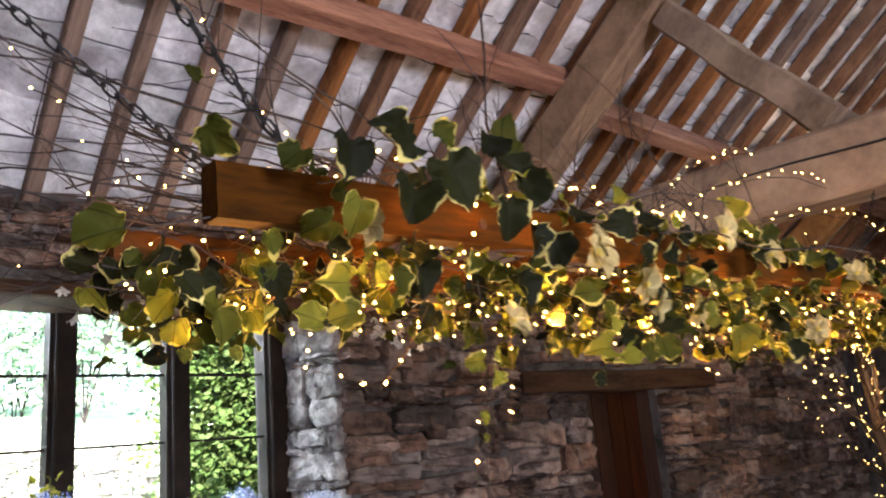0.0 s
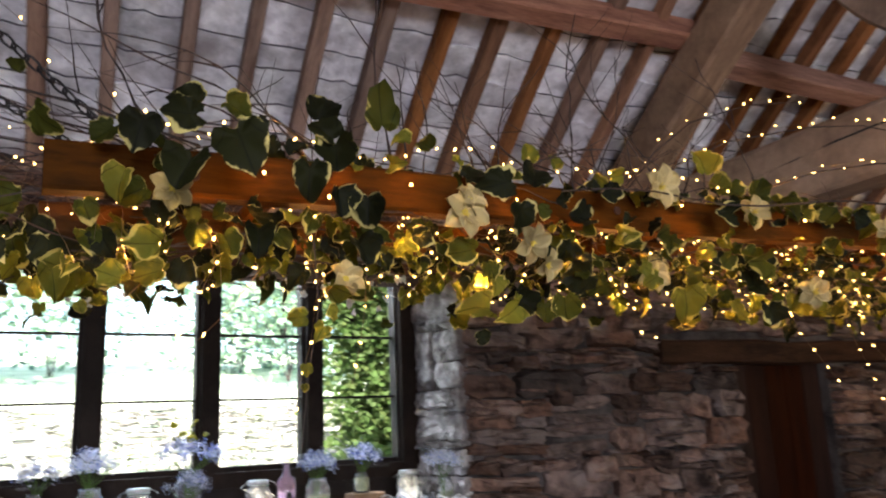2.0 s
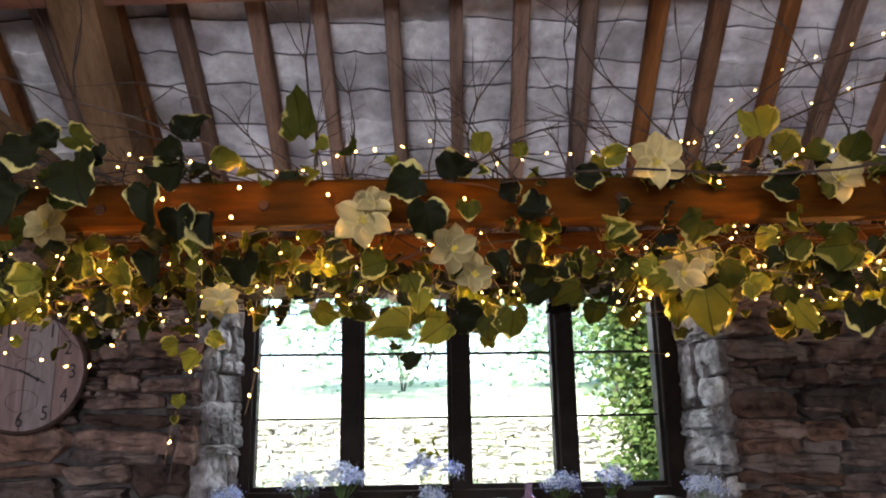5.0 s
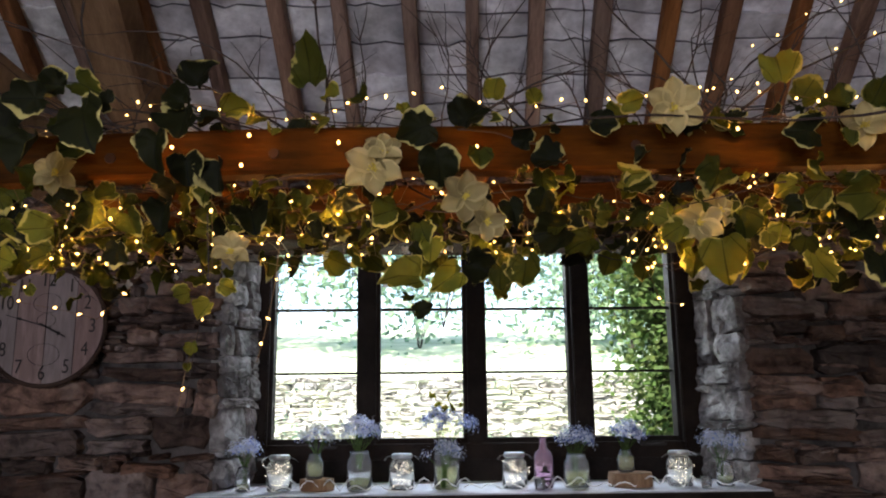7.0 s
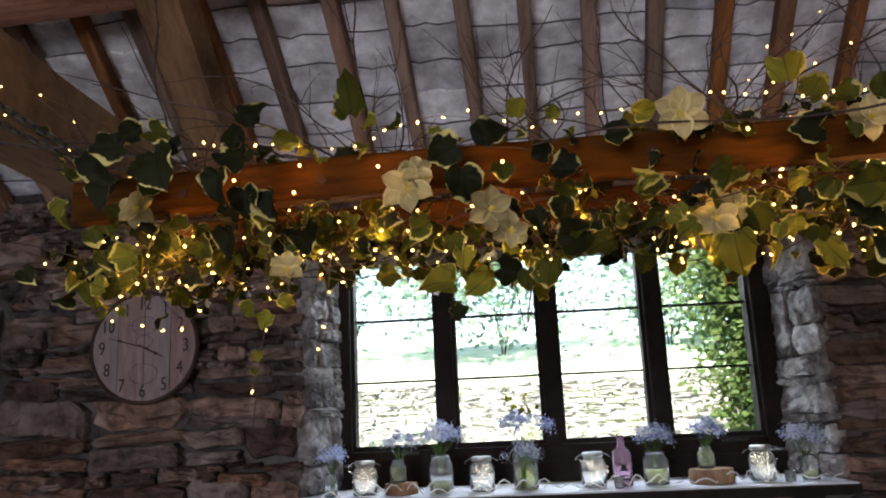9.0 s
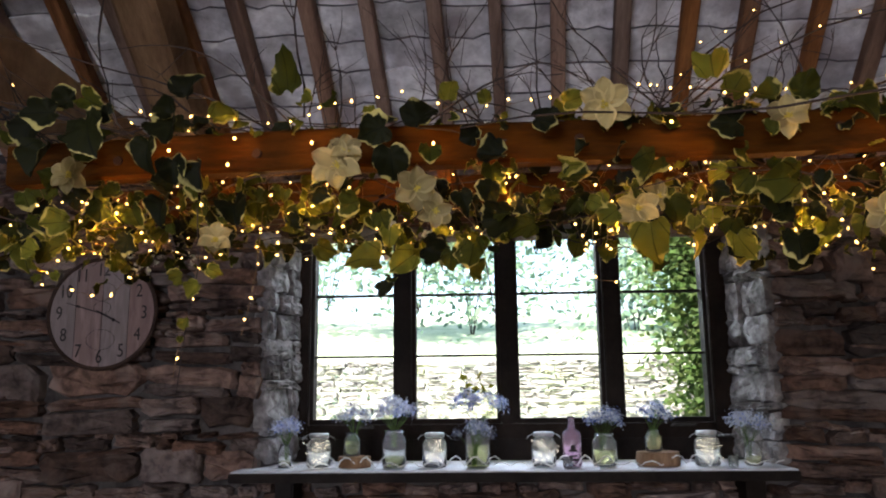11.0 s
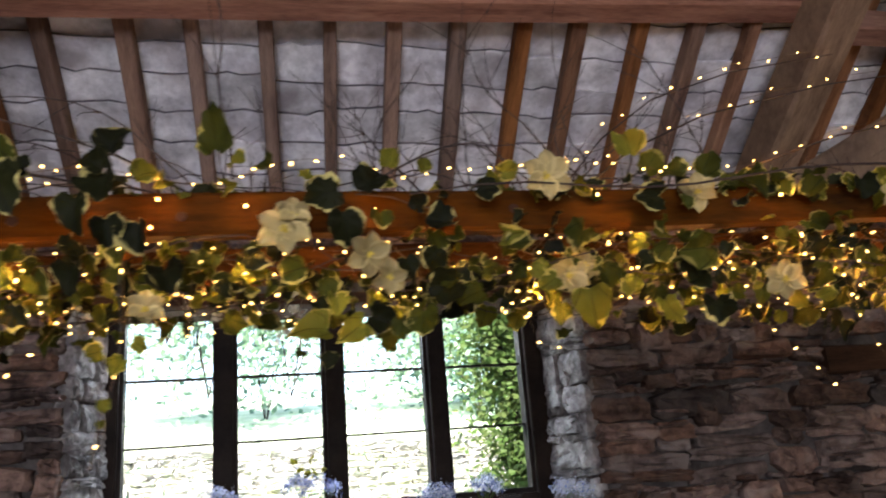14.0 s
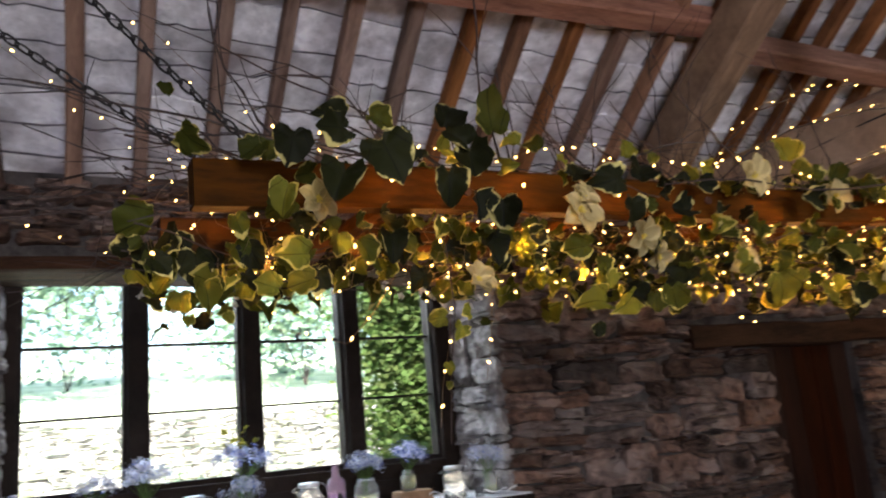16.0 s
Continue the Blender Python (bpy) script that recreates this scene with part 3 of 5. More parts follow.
for y in (0.625, 0.82):
    part("rail", local(timber((GX0, y, 1.8385), (GX1, y + 0.01, 1.876), 0.024, 0.043, y * 5, wobble=0.002, steps=20), rack), RAILWOOD, rack)
for k in range(6):
    x = 0.62 + k * 0.26
    bm = bmesh.new()
    tube(bm, [(x, 0.63, 1.842 + k * 0.006), (x, 0.72, 1.842 + k * 0.006), (x, 0.82, 1.842 + k * 0.006)], 0.011, sides=10)
    part("rung", local(bm, rack), RAILWOOD, rack)
KNOT = plain("dark knot", (0.03, 0.010, 0.004), 0.95)
# knots in the front rail, set on as flat discs
for x, z in ((0.541, 1.840), (0.688, 1.844), (1.28, 1.857), (1.02, 1.851)):
    bm = bmesh.new()
    bmesh.ops.create_cone(bm, cap_ends=True, segments=12, radius1=0.0052, radius2=0.0046, depth=0.0016, matrix=pose(x, 0.6122, z, 90))
    part("peg_end", local(bm, rack), KNOT, rack)


def torus(bm, long, wide, r, seg=12, sides=5):
    pts = []
    for k in range(seg + 1):
        a = k * math.tau / seg
        pts.append((math.cos(a) * wide / 2, 0, math.sin(a) * long / 2))
    tube(bm, pts, r, sides=sides)


bm = bmesh.new()
torus(bm, 0.0155, 0.0075, 0.0011)
LINK = bpy.data.meshes.new("link")
bm.to_mesh(LINK)
bm.free()
LINK.materials.append(IRON)
for p, q in (((0.47, 0.59, 1.862), (-0.075, 0.40, 2.31)), ((0.475, 0.68, 1.862), (-0.075, 0.60, 2.22)), ((2.03, 0.597, 1.875), (2.40, 0.5, 2.25)), ((2.03, 0.80, 1.875), (2.42, 0.8, 2.25))):
    p, q = Vector(p), Vector(q)
    ch = thing("chain", "black iron link chain holding the hanging rack", "chain", "chains of the hanging rack", at=p)
    n = int((q - p).length / 0.0125)
    rot = (q - p).to_track_quat("Z", "Y").to_matrix().to_4x4()
    for k in range(n):
        f = (k + 0.5) / n
        sag = -0.025 * math.sin(f * math.pi)
        ob = link("link", LINK, None, ch)
        ob.matrix_basis = Matrix.Translation((q - p) * f + Vector((0, 0, sag))) @ rot @ Matrix.Rotation(k * math.pi / 2 + 0.4, 4, "Z")

r = random.Random(21)
garland = thing("ivy_garland", "variegated ivy garland with cream-edged leaves wound round the rack", "garland", at=(1.25, 0.70, 1.84))
GO = Vector(garland.location)
POOL = [[leaf_mesh(10 * m + k, (5, 3, 3)[k % 3], LEAVES[m], cup=(0.18, 0.5, 0.3, 0.7)[k % 4], ivy=True) for k in range(12)] for m in range(3)]


def add_leaf(p, size, mat, face, spin, parent=garland):
    """A leaf at p; face: the way its upper side looks; spin: where its tip points, 0 is up."""
    f = Vector(face).normalized()
    rot = f.to_track_quat("Z", "Y").to_matrix().to_4x4()
    ob = link("leaf", r.choice(POOL[mat]), None, parent)
    ob.matrix_basis = Matrix.Translation(Vector(p) - Vector(parent.location)) @ rot @ Matrix.Rotation(spin, 4, "Z") @ Matrix.Translation((0, -0.4 * size, 0)) @ Matrix.Diagonal((size, size, size, 1))
    return ob


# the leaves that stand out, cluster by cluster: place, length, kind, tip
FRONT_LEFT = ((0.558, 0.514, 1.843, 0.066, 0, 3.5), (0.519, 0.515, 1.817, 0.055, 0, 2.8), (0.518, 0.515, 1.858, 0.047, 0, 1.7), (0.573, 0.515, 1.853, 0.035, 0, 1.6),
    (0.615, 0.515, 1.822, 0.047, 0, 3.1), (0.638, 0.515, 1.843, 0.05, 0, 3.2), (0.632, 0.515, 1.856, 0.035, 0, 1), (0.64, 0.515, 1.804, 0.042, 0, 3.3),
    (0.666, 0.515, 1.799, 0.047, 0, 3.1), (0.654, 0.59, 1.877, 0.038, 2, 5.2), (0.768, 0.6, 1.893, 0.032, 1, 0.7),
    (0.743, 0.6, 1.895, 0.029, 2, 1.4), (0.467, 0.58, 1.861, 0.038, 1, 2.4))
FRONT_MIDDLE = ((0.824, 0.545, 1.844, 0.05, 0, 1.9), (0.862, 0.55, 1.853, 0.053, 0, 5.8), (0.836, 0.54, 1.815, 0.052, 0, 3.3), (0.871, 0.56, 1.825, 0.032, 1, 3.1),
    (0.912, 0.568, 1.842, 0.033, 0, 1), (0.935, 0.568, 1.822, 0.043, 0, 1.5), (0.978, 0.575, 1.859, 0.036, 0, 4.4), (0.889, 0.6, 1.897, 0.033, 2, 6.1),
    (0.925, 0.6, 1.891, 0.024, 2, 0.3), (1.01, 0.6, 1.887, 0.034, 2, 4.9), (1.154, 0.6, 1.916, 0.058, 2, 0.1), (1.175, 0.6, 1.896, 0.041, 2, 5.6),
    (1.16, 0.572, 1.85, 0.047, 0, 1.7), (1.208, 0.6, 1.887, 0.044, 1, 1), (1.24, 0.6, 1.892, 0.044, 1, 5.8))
LOWER_LEFT = ((0.539, 0.59, 1.785, 0.035, 1, 3), (0.502, 0.58, 1.768, 0.042, 2, 1.7), (0.507, 0.58, 1.745, 0.038, 2, 1.9), (0.476, 0.58, 1.74, 0.034, 2, 1.2),
    (0.567, 0.6, 1.781, 0.034, 1, 3.6), (0.596, 0.6, 1.789, 0.04, 0, 3.1), (0.68, 0.57, 1.776, 0.047, 0, 3.4), (0.638, 0.58, 1.8, 0.027, 1, 2.8),
    (0.627, 0.575, 1.711, 0.027, 2, 1.7), (0.656, 0.58, 1.718, 0.022, 2, 4.4), (0.7, 0.6, 1.797, 0.028, 1, 2.6), (0.754, 0.6, 1.799, 0.034, 0, 4.2),
    (0.727, 0.62, 1.778, 0.026, 0, 3.3), (0.557, 0.58, 1.797, 0.027, 1, 2.1))
LOWER_MIDDLE = ((0.795, 0.575, 1.78, 0.042, 1, 1.7), (0.822, 0.58, 1.767, 0.031, 1, 3.5), (0.813, 0.58, 1.725, 0.049, 2, 1.5), (0.83, 0.585, 1.754, 0.031, 2, 3.1),
    (0.848, 0.58, 1.725, 0.04, 2, 2.2), (0.889, 0.585, 1.729, 0.033, 1, 3.1), (0.91, 0.58, 1.733, 0.046, 1, 3.1), (0.964, 0.58, 1.755, 0.04, 1, 1.9),
    (0.942, 0.59, 1.766, 0.052, 0, 1.7), (0.873, 0.6, 1.747, 0.033, 0, 2.8), (0.9, 0.59, 1.788, 0.034, 0, 3.5), (0.928, 0.59, 1.796, 0.042, 0, 2.6),
    (0.954, 0.6, 1.783, 0.035, 0, 3.8), (0.819, 0.6, 1.698, 0.025, 0, 4.9))
LOWER_RIGHT = ((1.08, 0.58, 1.747, 0.057, 2, 3.2), (1.007, 0.585, 1.804, 0.041, 1, 4.7), (1.046, 0.59, 1.768, 0.034, 2, 2.1), (1.121, 0.58, 1.757, 0.023, 2, 3.1),
    (1.106, 0.6, 1.777, 0.04, 1, 3.5), (1.164, 0.585, 1.737, 0.046, 2, 3.5), (1.161, 0.6, 1.756, 0.034, 1, 2.8), (1.202, 0.57, 1.793, 0.057, 2, 1.7),
    (1.216, 0.58, 1.735, 0.049, 0, 3.2), (1.179, 0.6, 1.802, 0.035, 1, 2.4), (1.199, 0.59, 1.783, 0.047, 0, 3.5), (1.195, 0.575, 1.84, 0.025, 1, 0.5),
    (1.147, 0.6, 1.792, 0.034, 0, 3.7))
HUNG_END = ((0.397, 0.75, 1.839, 0.059, 1, 1.9), (0.417, 0.7, 1.812, 0.047, 0, 2.6), (0.387, 0.78, 1.816, 0.043, 0, 1.4), (0.398, 0.74, 1.806, 0.034, 0, 3),
    (0.43, 0.66, 1.78, 0.049, 0, 3.3), (0.419, 0.68, 1.749, 0.034, 2, 3), (0.434, 0.64, 1.75, 0.038, 2, 3.3), (0.426, 0.68, 1.73, 0.018, 2, 3.1),
    (0.456, 0.66, 1.729, 0.018, 2, 3.5), (0.457, 0.62, 1.782, 0.032, 1, 3.5), (0.492, 0.6, 1.82, 0.03, 1, 2.6), (0.474, 0.66, 1.756, 0.029, 1, 3.5),
    (0.397, 0.6, 1.91, 0.02, 1, 1))
TOP_END = ((0.526, 0.535, 1.878, 0.036, 0, 1.5), (0.487, 0.54, 1.855, 0.05, 0, 2.9), (0.473, 0.517, 1.803, 0.036, 2, 2.8), (0.552, 0.52, 1.872, 0.034, 1, 4.2),
    (0.488, 0.63, 1.873, 0.033, 1, 0.3), (0.516, 0.63, 1.872, 0.028, 1, 5.8), (0.517, 0.6, 1.847, 0.033, 1, 1.9), (0.506, 0.6, 1.801, 0.038, 0, 4),
    (0.637, 0.55, 1.889, 0.046, 0, 5.9))
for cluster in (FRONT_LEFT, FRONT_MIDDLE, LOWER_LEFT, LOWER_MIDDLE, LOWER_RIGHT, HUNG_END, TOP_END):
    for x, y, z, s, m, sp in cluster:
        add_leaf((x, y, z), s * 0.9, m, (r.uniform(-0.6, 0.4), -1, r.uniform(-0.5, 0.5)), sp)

# the one tall leaf that stands up from the rail
upright = leaf_mesh(905, 3, LEAVES[1], cup=0.25)
one = link("leaf", upright, None, garland)
one.matrix_basis = Matrix.Translation(Vector((0.722, 0.602, 1.893)) - GO) @ Euler((math.radians(82), math.radians(-6), math.radians(-12))).to_matrix().to_4x4() @ Matrix.Diagonal((0.044, 0.058, 0.05, 1))


def hang_depth(x):
    """How far the leaves hang below the rails at x: shallow before the window's left lights, deeper by its middle."""
    marks = ((0.40, 0.07), (0.55, 0.058), (0.68, 0.048), (0.77, 0.045), (0.81, 0.085), (0.91, 0.088), (0.95, 0.055), (1.05, 0.05), (1.10, 0.07), (1.22, 0.085), (1.6, 0.09), (2.1, 0.08))
    for (a, p), (b, q) in zip(marks, marks[1:]):
        if x <= b:
            return p + (q - p) * max(0.0, (x - a) / (b - a))
    return 0.08


# the mass of smaller leaves, below, above and round the rails
for k in range(190):
    x = GX0 - 0.05 + (GX1 - GX0 + 0.08) * ((k + r.random()) / 190) ** 0.9
    low = hang_depth(x)
    u = r.random()
    if u < 0.72:
        y, z = r.uniform(0.60, 0.86), 1.822 + 0.02 * (x - 0.8) - low * r.random() ** 0.9
    else:
        y, z = r.uniform(0.60, 0.84), 1.868 + 0.012 * (x - 0.8) + 0.018 * r.random()
    size = r.uniform(0.018, 0.042) if x < 1.05 else r.uniform(0.025, 0.05)
    mat = r.choices((0, 1, 2), (0.42, 0.36, 0.22))[0]
    add_leaf((x, y, z), size, mat, (r.uniform(-1, 1), r.uniform(-1.2, 0.2), r.uniform(-0.4, 1)), r.choice((math.pi, math.pi, r.uniform(0, 6.28))) + r.uniform(-0.8, 0.8))
under = thing("ivy_garland", "dense lower ivy garland of small green and yellow-green leaves", "garland", at=(1.25, 0.70, 1.79))
for k in range(330):
    x = GX0 - 0.04 + (GX1 - GX0 + 0.05) * ((k + r.random()) / 330)
    low = hang_depth(x)
    y, z = (r.uniform(0.58, 0.66) if r.random() < 0.5 else r.uniform(0.64, 0.87)), 1.818 + 0.025 * (x - 0.8) - low * r.random() ** 1.2
    add_leaf((x, y, z), r.uniform(0.015, 0.038), r.choices((0, 1, 2), (0.33, 0.45, 0.22))[0], (r.uniform(-1, 1), r.uniform(-1.3, 0.1), r.uniform(-0.3, 1)), math.pi + r.uniform(-1.4, 1.4), under)
tuft = thing("ivy_garland", "ivy tuft hanging over the end of the rack", "garland", at=(0.46, 0.74, 1.82))
for k in range(30):
    x, y, z = 0.475 + r.gauss(0, 0.035), 0.72 + r.gauss(0, 0.07), 1.80 + r.gauss(0, 0.02)
    add_leaf((x, max(0.58, y), z), r.uniform(0.018, 0.036), r.choices((0, 1, 2), (0.5, 0.3, 0.2))[0], (r.uniform(-1.2, 0.6), r.uniform(-1.2, 0.2), r.uniform(-0.3, 1)), math.pi + r.uniform(-1.3, 1.3), tuft)
cover = thing("ivy_garland", "ivy trails laid along the top and front of the rack", "garland", at=(1.4, 0.62, 1.87))
for k in range(150):
    x = 0.66 + 1.38 * ((k + r.random()) / 150) ** 0.8
    top = r.random() < 0.6
    y, z = (r.uniform(0.59, 0.82), 1.866 + 0.012 * (x - 0.8) + 0.02 * r.random()) if top else (r.uniform(0.59, 0.605), 1.846 + 0.02 * (x - 0.8) + r.uniform(-0.03, 0.022))
    if top or x > 1.24 or (0.89 < x and r.random() < 0.55):
        add_leaf((x, y, z), r.uniform(0.018, 0.042), r.choices((0, 1, 2), (0.45, 0.34, 0.21))[0], (r.uniform(-1, 0.8), r.uniform(-1.3, 0), r.uniform(-0.2, 1)), r.uniform(0, 6.28), cover)
inner = thing("ivy_garland", "shaded inner ivy leaves hanging between the two rails", "garland", at=(1.1, 0.66, 1.81))
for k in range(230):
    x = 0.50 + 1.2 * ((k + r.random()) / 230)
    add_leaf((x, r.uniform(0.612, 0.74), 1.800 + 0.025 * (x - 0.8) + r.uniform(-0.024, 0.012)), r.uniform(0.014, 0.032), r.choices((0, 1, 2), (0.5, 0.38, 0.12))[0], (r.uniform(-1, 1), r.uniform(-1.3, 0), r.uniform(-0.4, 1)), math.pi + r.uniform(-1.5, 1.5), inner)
crest = thing("ivy_garland", "loose ivy sprigs lying along the top of the front rail", "garland", at=(0.8, 0.62, 1.87))
for k in range(120):
    x = 0.62 + 0.9 * ((k + r.random()) / 120)
    add_leaf((x, r.uniform(0.595, 0.70), 1.862 + 0.012 * (x - 0.8) + 0.02 * r.random() ** 1.6), r.uniform(0.014, 0.03), r.choices((0, 1, 2), (0.3, 0.38, 0.32))[0], (r.uniform(-1, 1), r.uniform(-1.3, 0.2), r.uniform(-0.3, 1)), r.uniform(0, 6.28), crest)
# stems
for k in range(12):
    bm = bmesh.new()
    y0, ph = r.uniform(0.58, 0.84), r.uniform(0, 6)
    pts = [(GX0 - 0.05 + (GX1 - GX0 + 0.1) * i / 60, y0 + 0.03 * math.sin(i * 0.5 + ph) + r.uniform(-0.006, 0.006), (1.80 if k % 2 else 1.875) + 0.022 * math.sin(i * 0.37 + ph * 2) + r.uniform(-0.004, 0.004)) for i in range(61)]
    tube(bm, pts, 0.0010, 0.0008, 4)
    part("stem", local(bm, garland), TWIG, garland)

# white hellebore flowers
PETALS = [petal_mesh(300 + k, PETAL) for k in range(4)]


def flower(p, size, face, petals=6):
    fl = thing("flower", "cream-white open flower with yellow stamens", "flower", "flowers in the garland", at=p)
    fl.rotation_euler = Vector(face).to_track_quat("Z", "Y").to_euler()
    for k in range(petals):
        ob = link("petal", PETALS[k % 4], None, fl)
        a = k * math.tau / petals + r.uniform(-0.12, 0.12)
        ob.matrix_basis = Matrix.Rotation(a, 4, "Z") @ Matrix.Rotation(r.uniform(-0.05, 0.5), 4, "X") @ Matrix.Translation((0, size * 0.03, r.uniform(0, 0.002))) @ Matrix.Diagonal((size * 0.52, size * 0.52, size * 0.8, 1))
    bm = bmesh.new()
    for k in range(14):
        a, q = r.uniform(0, 6.28), r.uniform(0.02, 0.10) * size
        e = Vector((math.cos(a) * q, math.sin(a) * q, size * r.uniform(0.10, 0.17)))
        tube(bm, [(0, 0, 0), e], 0.0004, 0.0004, 3)
        bmesh.ops.create_icosphere(bm, subdivisions=1, radius=0.0009, matrix=Matrix.Translation(e))
    part("flower_centre", bm, YELLOW, fl)
    return fl


for p, s, f in (((0.515, 0.57, 1.812), 0.036, (0.1, -1, 0.1)), ((0.782, 0.56, 1.812), 0.050, (0.0, -1, 0.1)), ((0.790, 0.56, 1.826), 0.034, (0.3, -1, 0.4)), ((0.858, 0.56, 1.790), 0.042, (0.2, -1, -0.3)),
                ((0.875, 0.56, 1.768), 0.034, (0.3, -1, -0.5)), ((1.038, 0.56, 1.866), 0.050, (-0.1, -1, -0.2)), ((1.078, 0.63, 1.780), 0.044, (-0.1, -1, 0.0)), ((1.100, 0.64, 1.794), 0.036, (0.4, -1, 0.3)),
                ((0.664, 0.57, 1.743), 0.036, (0.1, -1, 0.3)), ((1.22, 0.59, 1.86), 0.042, (-0.3, -1, 0.1)), ((1.30, 0.58, 1.76), 0.040, (-0.6, -1, 0)), ((1.46, 0.57, 1.85), 0.042, (-0.7, -1, 0.2)),
                ((1.62, 0.58, 1.77), 0.04, (-0.9, -1, 0))):
    flower(p, s, f)

# bare twigs that stick out of the garland
twigs = thing("twig_bundle", "dark bare birch twigs pushed through the garland", "twigs", at=(1.2, 0.7, 1.86))


def twig(p, way, ln, r0=0.0016, depth=0):
    r0 *= 1.25
    pts, d = [Vector(p)], Vector(way).normalized()
    n = 9
    for i in range(n):
        d = (d + Vector((r.uniform(-0.26, 0.26), r.uniform(-0.26, 0.26), r.uniform(-0.22, 0.18)))).normalized()
        pts.append(pts[-1] + d * ln / n)
    bm = bmesh.new()
    tube(bm, pts, r0, r0 * 0.35, 4)
    side = []
    if depth == 0:
        for j in range(3):
            i = r.randint(3, n - 1)
            q = [pts[i]]
            e = (d + Vector((r.uniform(-0.9, 0.9), r.uniform(-0.9, 0.9), r.uniform(-0.4, 0.6)))).normalized()
            for m in range(5):
                e = (e + Vector((r.uniform(-0.15, 0.15), r.uniform(-0.15, 0.15), r.uniform(-0.1, 0.1)))).normalized()
                q.append(q[-1] + e * ln * 0.07)
            tube(bm, q, r0 * 0.5, r0 * 0.2, 3)
    part("twig", local(bm, twigs), TWIG, twigs)


for k in range(13):
    twig((0.56 + r.uniform(-0.05, 0.2), r.uniform(0.6, 0.84), 1.875), (-1, r.uniform(-0.35, 0.5), r.uniform(0.15, 0.75)), r.uniform(0.18, 0.36), 0.0015)
for k in range(10):
    twig((0.50 + r.uniform(0, 0.12), r.uniform(0.74, 0.90), 1.85), (-1, r.uniform(0.0, 0.6), r.uniform(-0.1, 0.25)), r.uniform(0.15, 0.3), 0.0012)
for k in range(40):
    x = r.uniform(0.60, 1.75)
    twig((x, r.uniform(0.62, 0.86), 1.87), (r.uniform(-0.9, 0.9), r.uniform(-0.1, 0.6), r.uniform(0.35, 1.0)), r.uniform(0.09, 0.2), 0.0011)
for k in range(15):
    twig((r.uniform(0.72, 1.25), r.uniform(0.60, 0.76), 1.868), (r.uniform(-1.0, 1.0), r.uniform(-0.1, 0.3), r.uniform(0.3, 1.0)), r.uniform(0.12, 0.26), 0.0012)
for x, dx in ((1.08, 0.05), (1.10, 0.6), (1.12, 1.1), (0.93, -0.5), (0.92, -0.15), (1.15, 1.4)):
    twig((x, 0.72, 1.87), (dx, 0.12, 1.0), 0.19, 0.0011)
twig((0.735, 0.62, 1.885), (-0.1, 0.1, 1), 0.34, 0.0015)
bm = bmesh.new()
tube(bm, [(1.50 - 0.06 * i, 0.555 + 0.006 * math.sin(i * 1.3), 1.884 - 0.004 * i + 0.006 * math.sin(i * 0.9)) for i in range(11)], 0.0018, 0.0009, 5)
part("twig", local(bm, twigs), TWIG, twigs)

# spray of small white blossoms behind the rails
spray = thing("blossom_spray", "spray of tiny white blossoms on a thin twig", "blossom", at=(0.78, 0.86, 1.78))
BL = [leaf_mesh(400 + k, 5, BLOSSOM, 0.5, 0.3) for k in range(2)]
for cx, n in ((0.78, 26), (0.47, 20)):
    bm = bmesh.new()
    tube(bm, [(cx - 0.10, 0.86, 1.80), (cx, 0.87, 1.785), (cx + 0.1, 0.86, 1.795)], 0.001, 0.0008, 4)
    part("twig", local(bm, spray), TWIG, spray)
    for k in range(n):
        ob = link("blossom", BL[k % 2], None, spray)
        s = r.uniform(0.009, 0.014)
        ob.matrix_basis = Matrix.Translation(Vector((cx + r.gauss(0, 0.04), 0.865 + r.gauss(0, 0.02), 1.785 + r.gauss(0, 0.012))) - Vector(spray.location)) @ Euler((r.uniform(0.6, 2.2), r.uniform(-0.8, 0.8), r.uniform(0, 6))).to_matrix().to_4x4() @ Matrix.Diagonal((s, s, s, 1))

# ---- strings of fairy lights ----
bm = bmesh.new()
bmesh.ops.create_icosphere(bm, subdivisions=2, radius=0.0015, matrix=Matrix.Diagonal((1, 1, 1.25, 1)))
for f in bm.faces:
    f.smooth = True
BULB_ME = bpy.data.meshes.new("bulb")
bm.to_mesh(BULB_ME)
bm.free()
BULB_ME.materials.append(BULB)


COOL_ME = BULB_ME.copy()
COOL_ME.materials.clear()
COOL_ME.materials.append(COOL)


def light_string(pts, step, label, jitter=0.004, r0=0.00032, scale=1.0, where="fairy lights"):
    """A wire along the points, with a bulb at every step."""
    pts = [Vector(p) for p in pts]
    st = thing("fairy_light_string", label, "fairy lights", where, at=pts[0])
    bm = bmesh.new()
    tube(bm, pts, r0, sides=3)
    part("wire", local(bm, st), WIRE, st)
    left = step * r.random()
    for a, b in zip(pts, pts[1:]):
        d = (b - a).length
        while left < d:
            ob = link("bulb", BULB_ME, None, st)
            o = a.lerp(b, left / d) + Vector((r.uniform(-1, 1), r.uniform(-1, 1), r.uniform(-1, 1))) * jitter
            ob.matrix_basis = Matrix.Translation(o - pts[0]) @ Euler((r.uniform(0, 3), r.uniform(0, 3), 0)).to_matrix().to_4x4() @ Matrix.Diagonal((scale * r.uniform(0.5, 1.0), scale * r.uniform(0.5, 1.0), scale * r.uniform(0.6, 1.25), 1))
            left += step * r.uniform(0.7, 1.3)
        left -= d
    return st


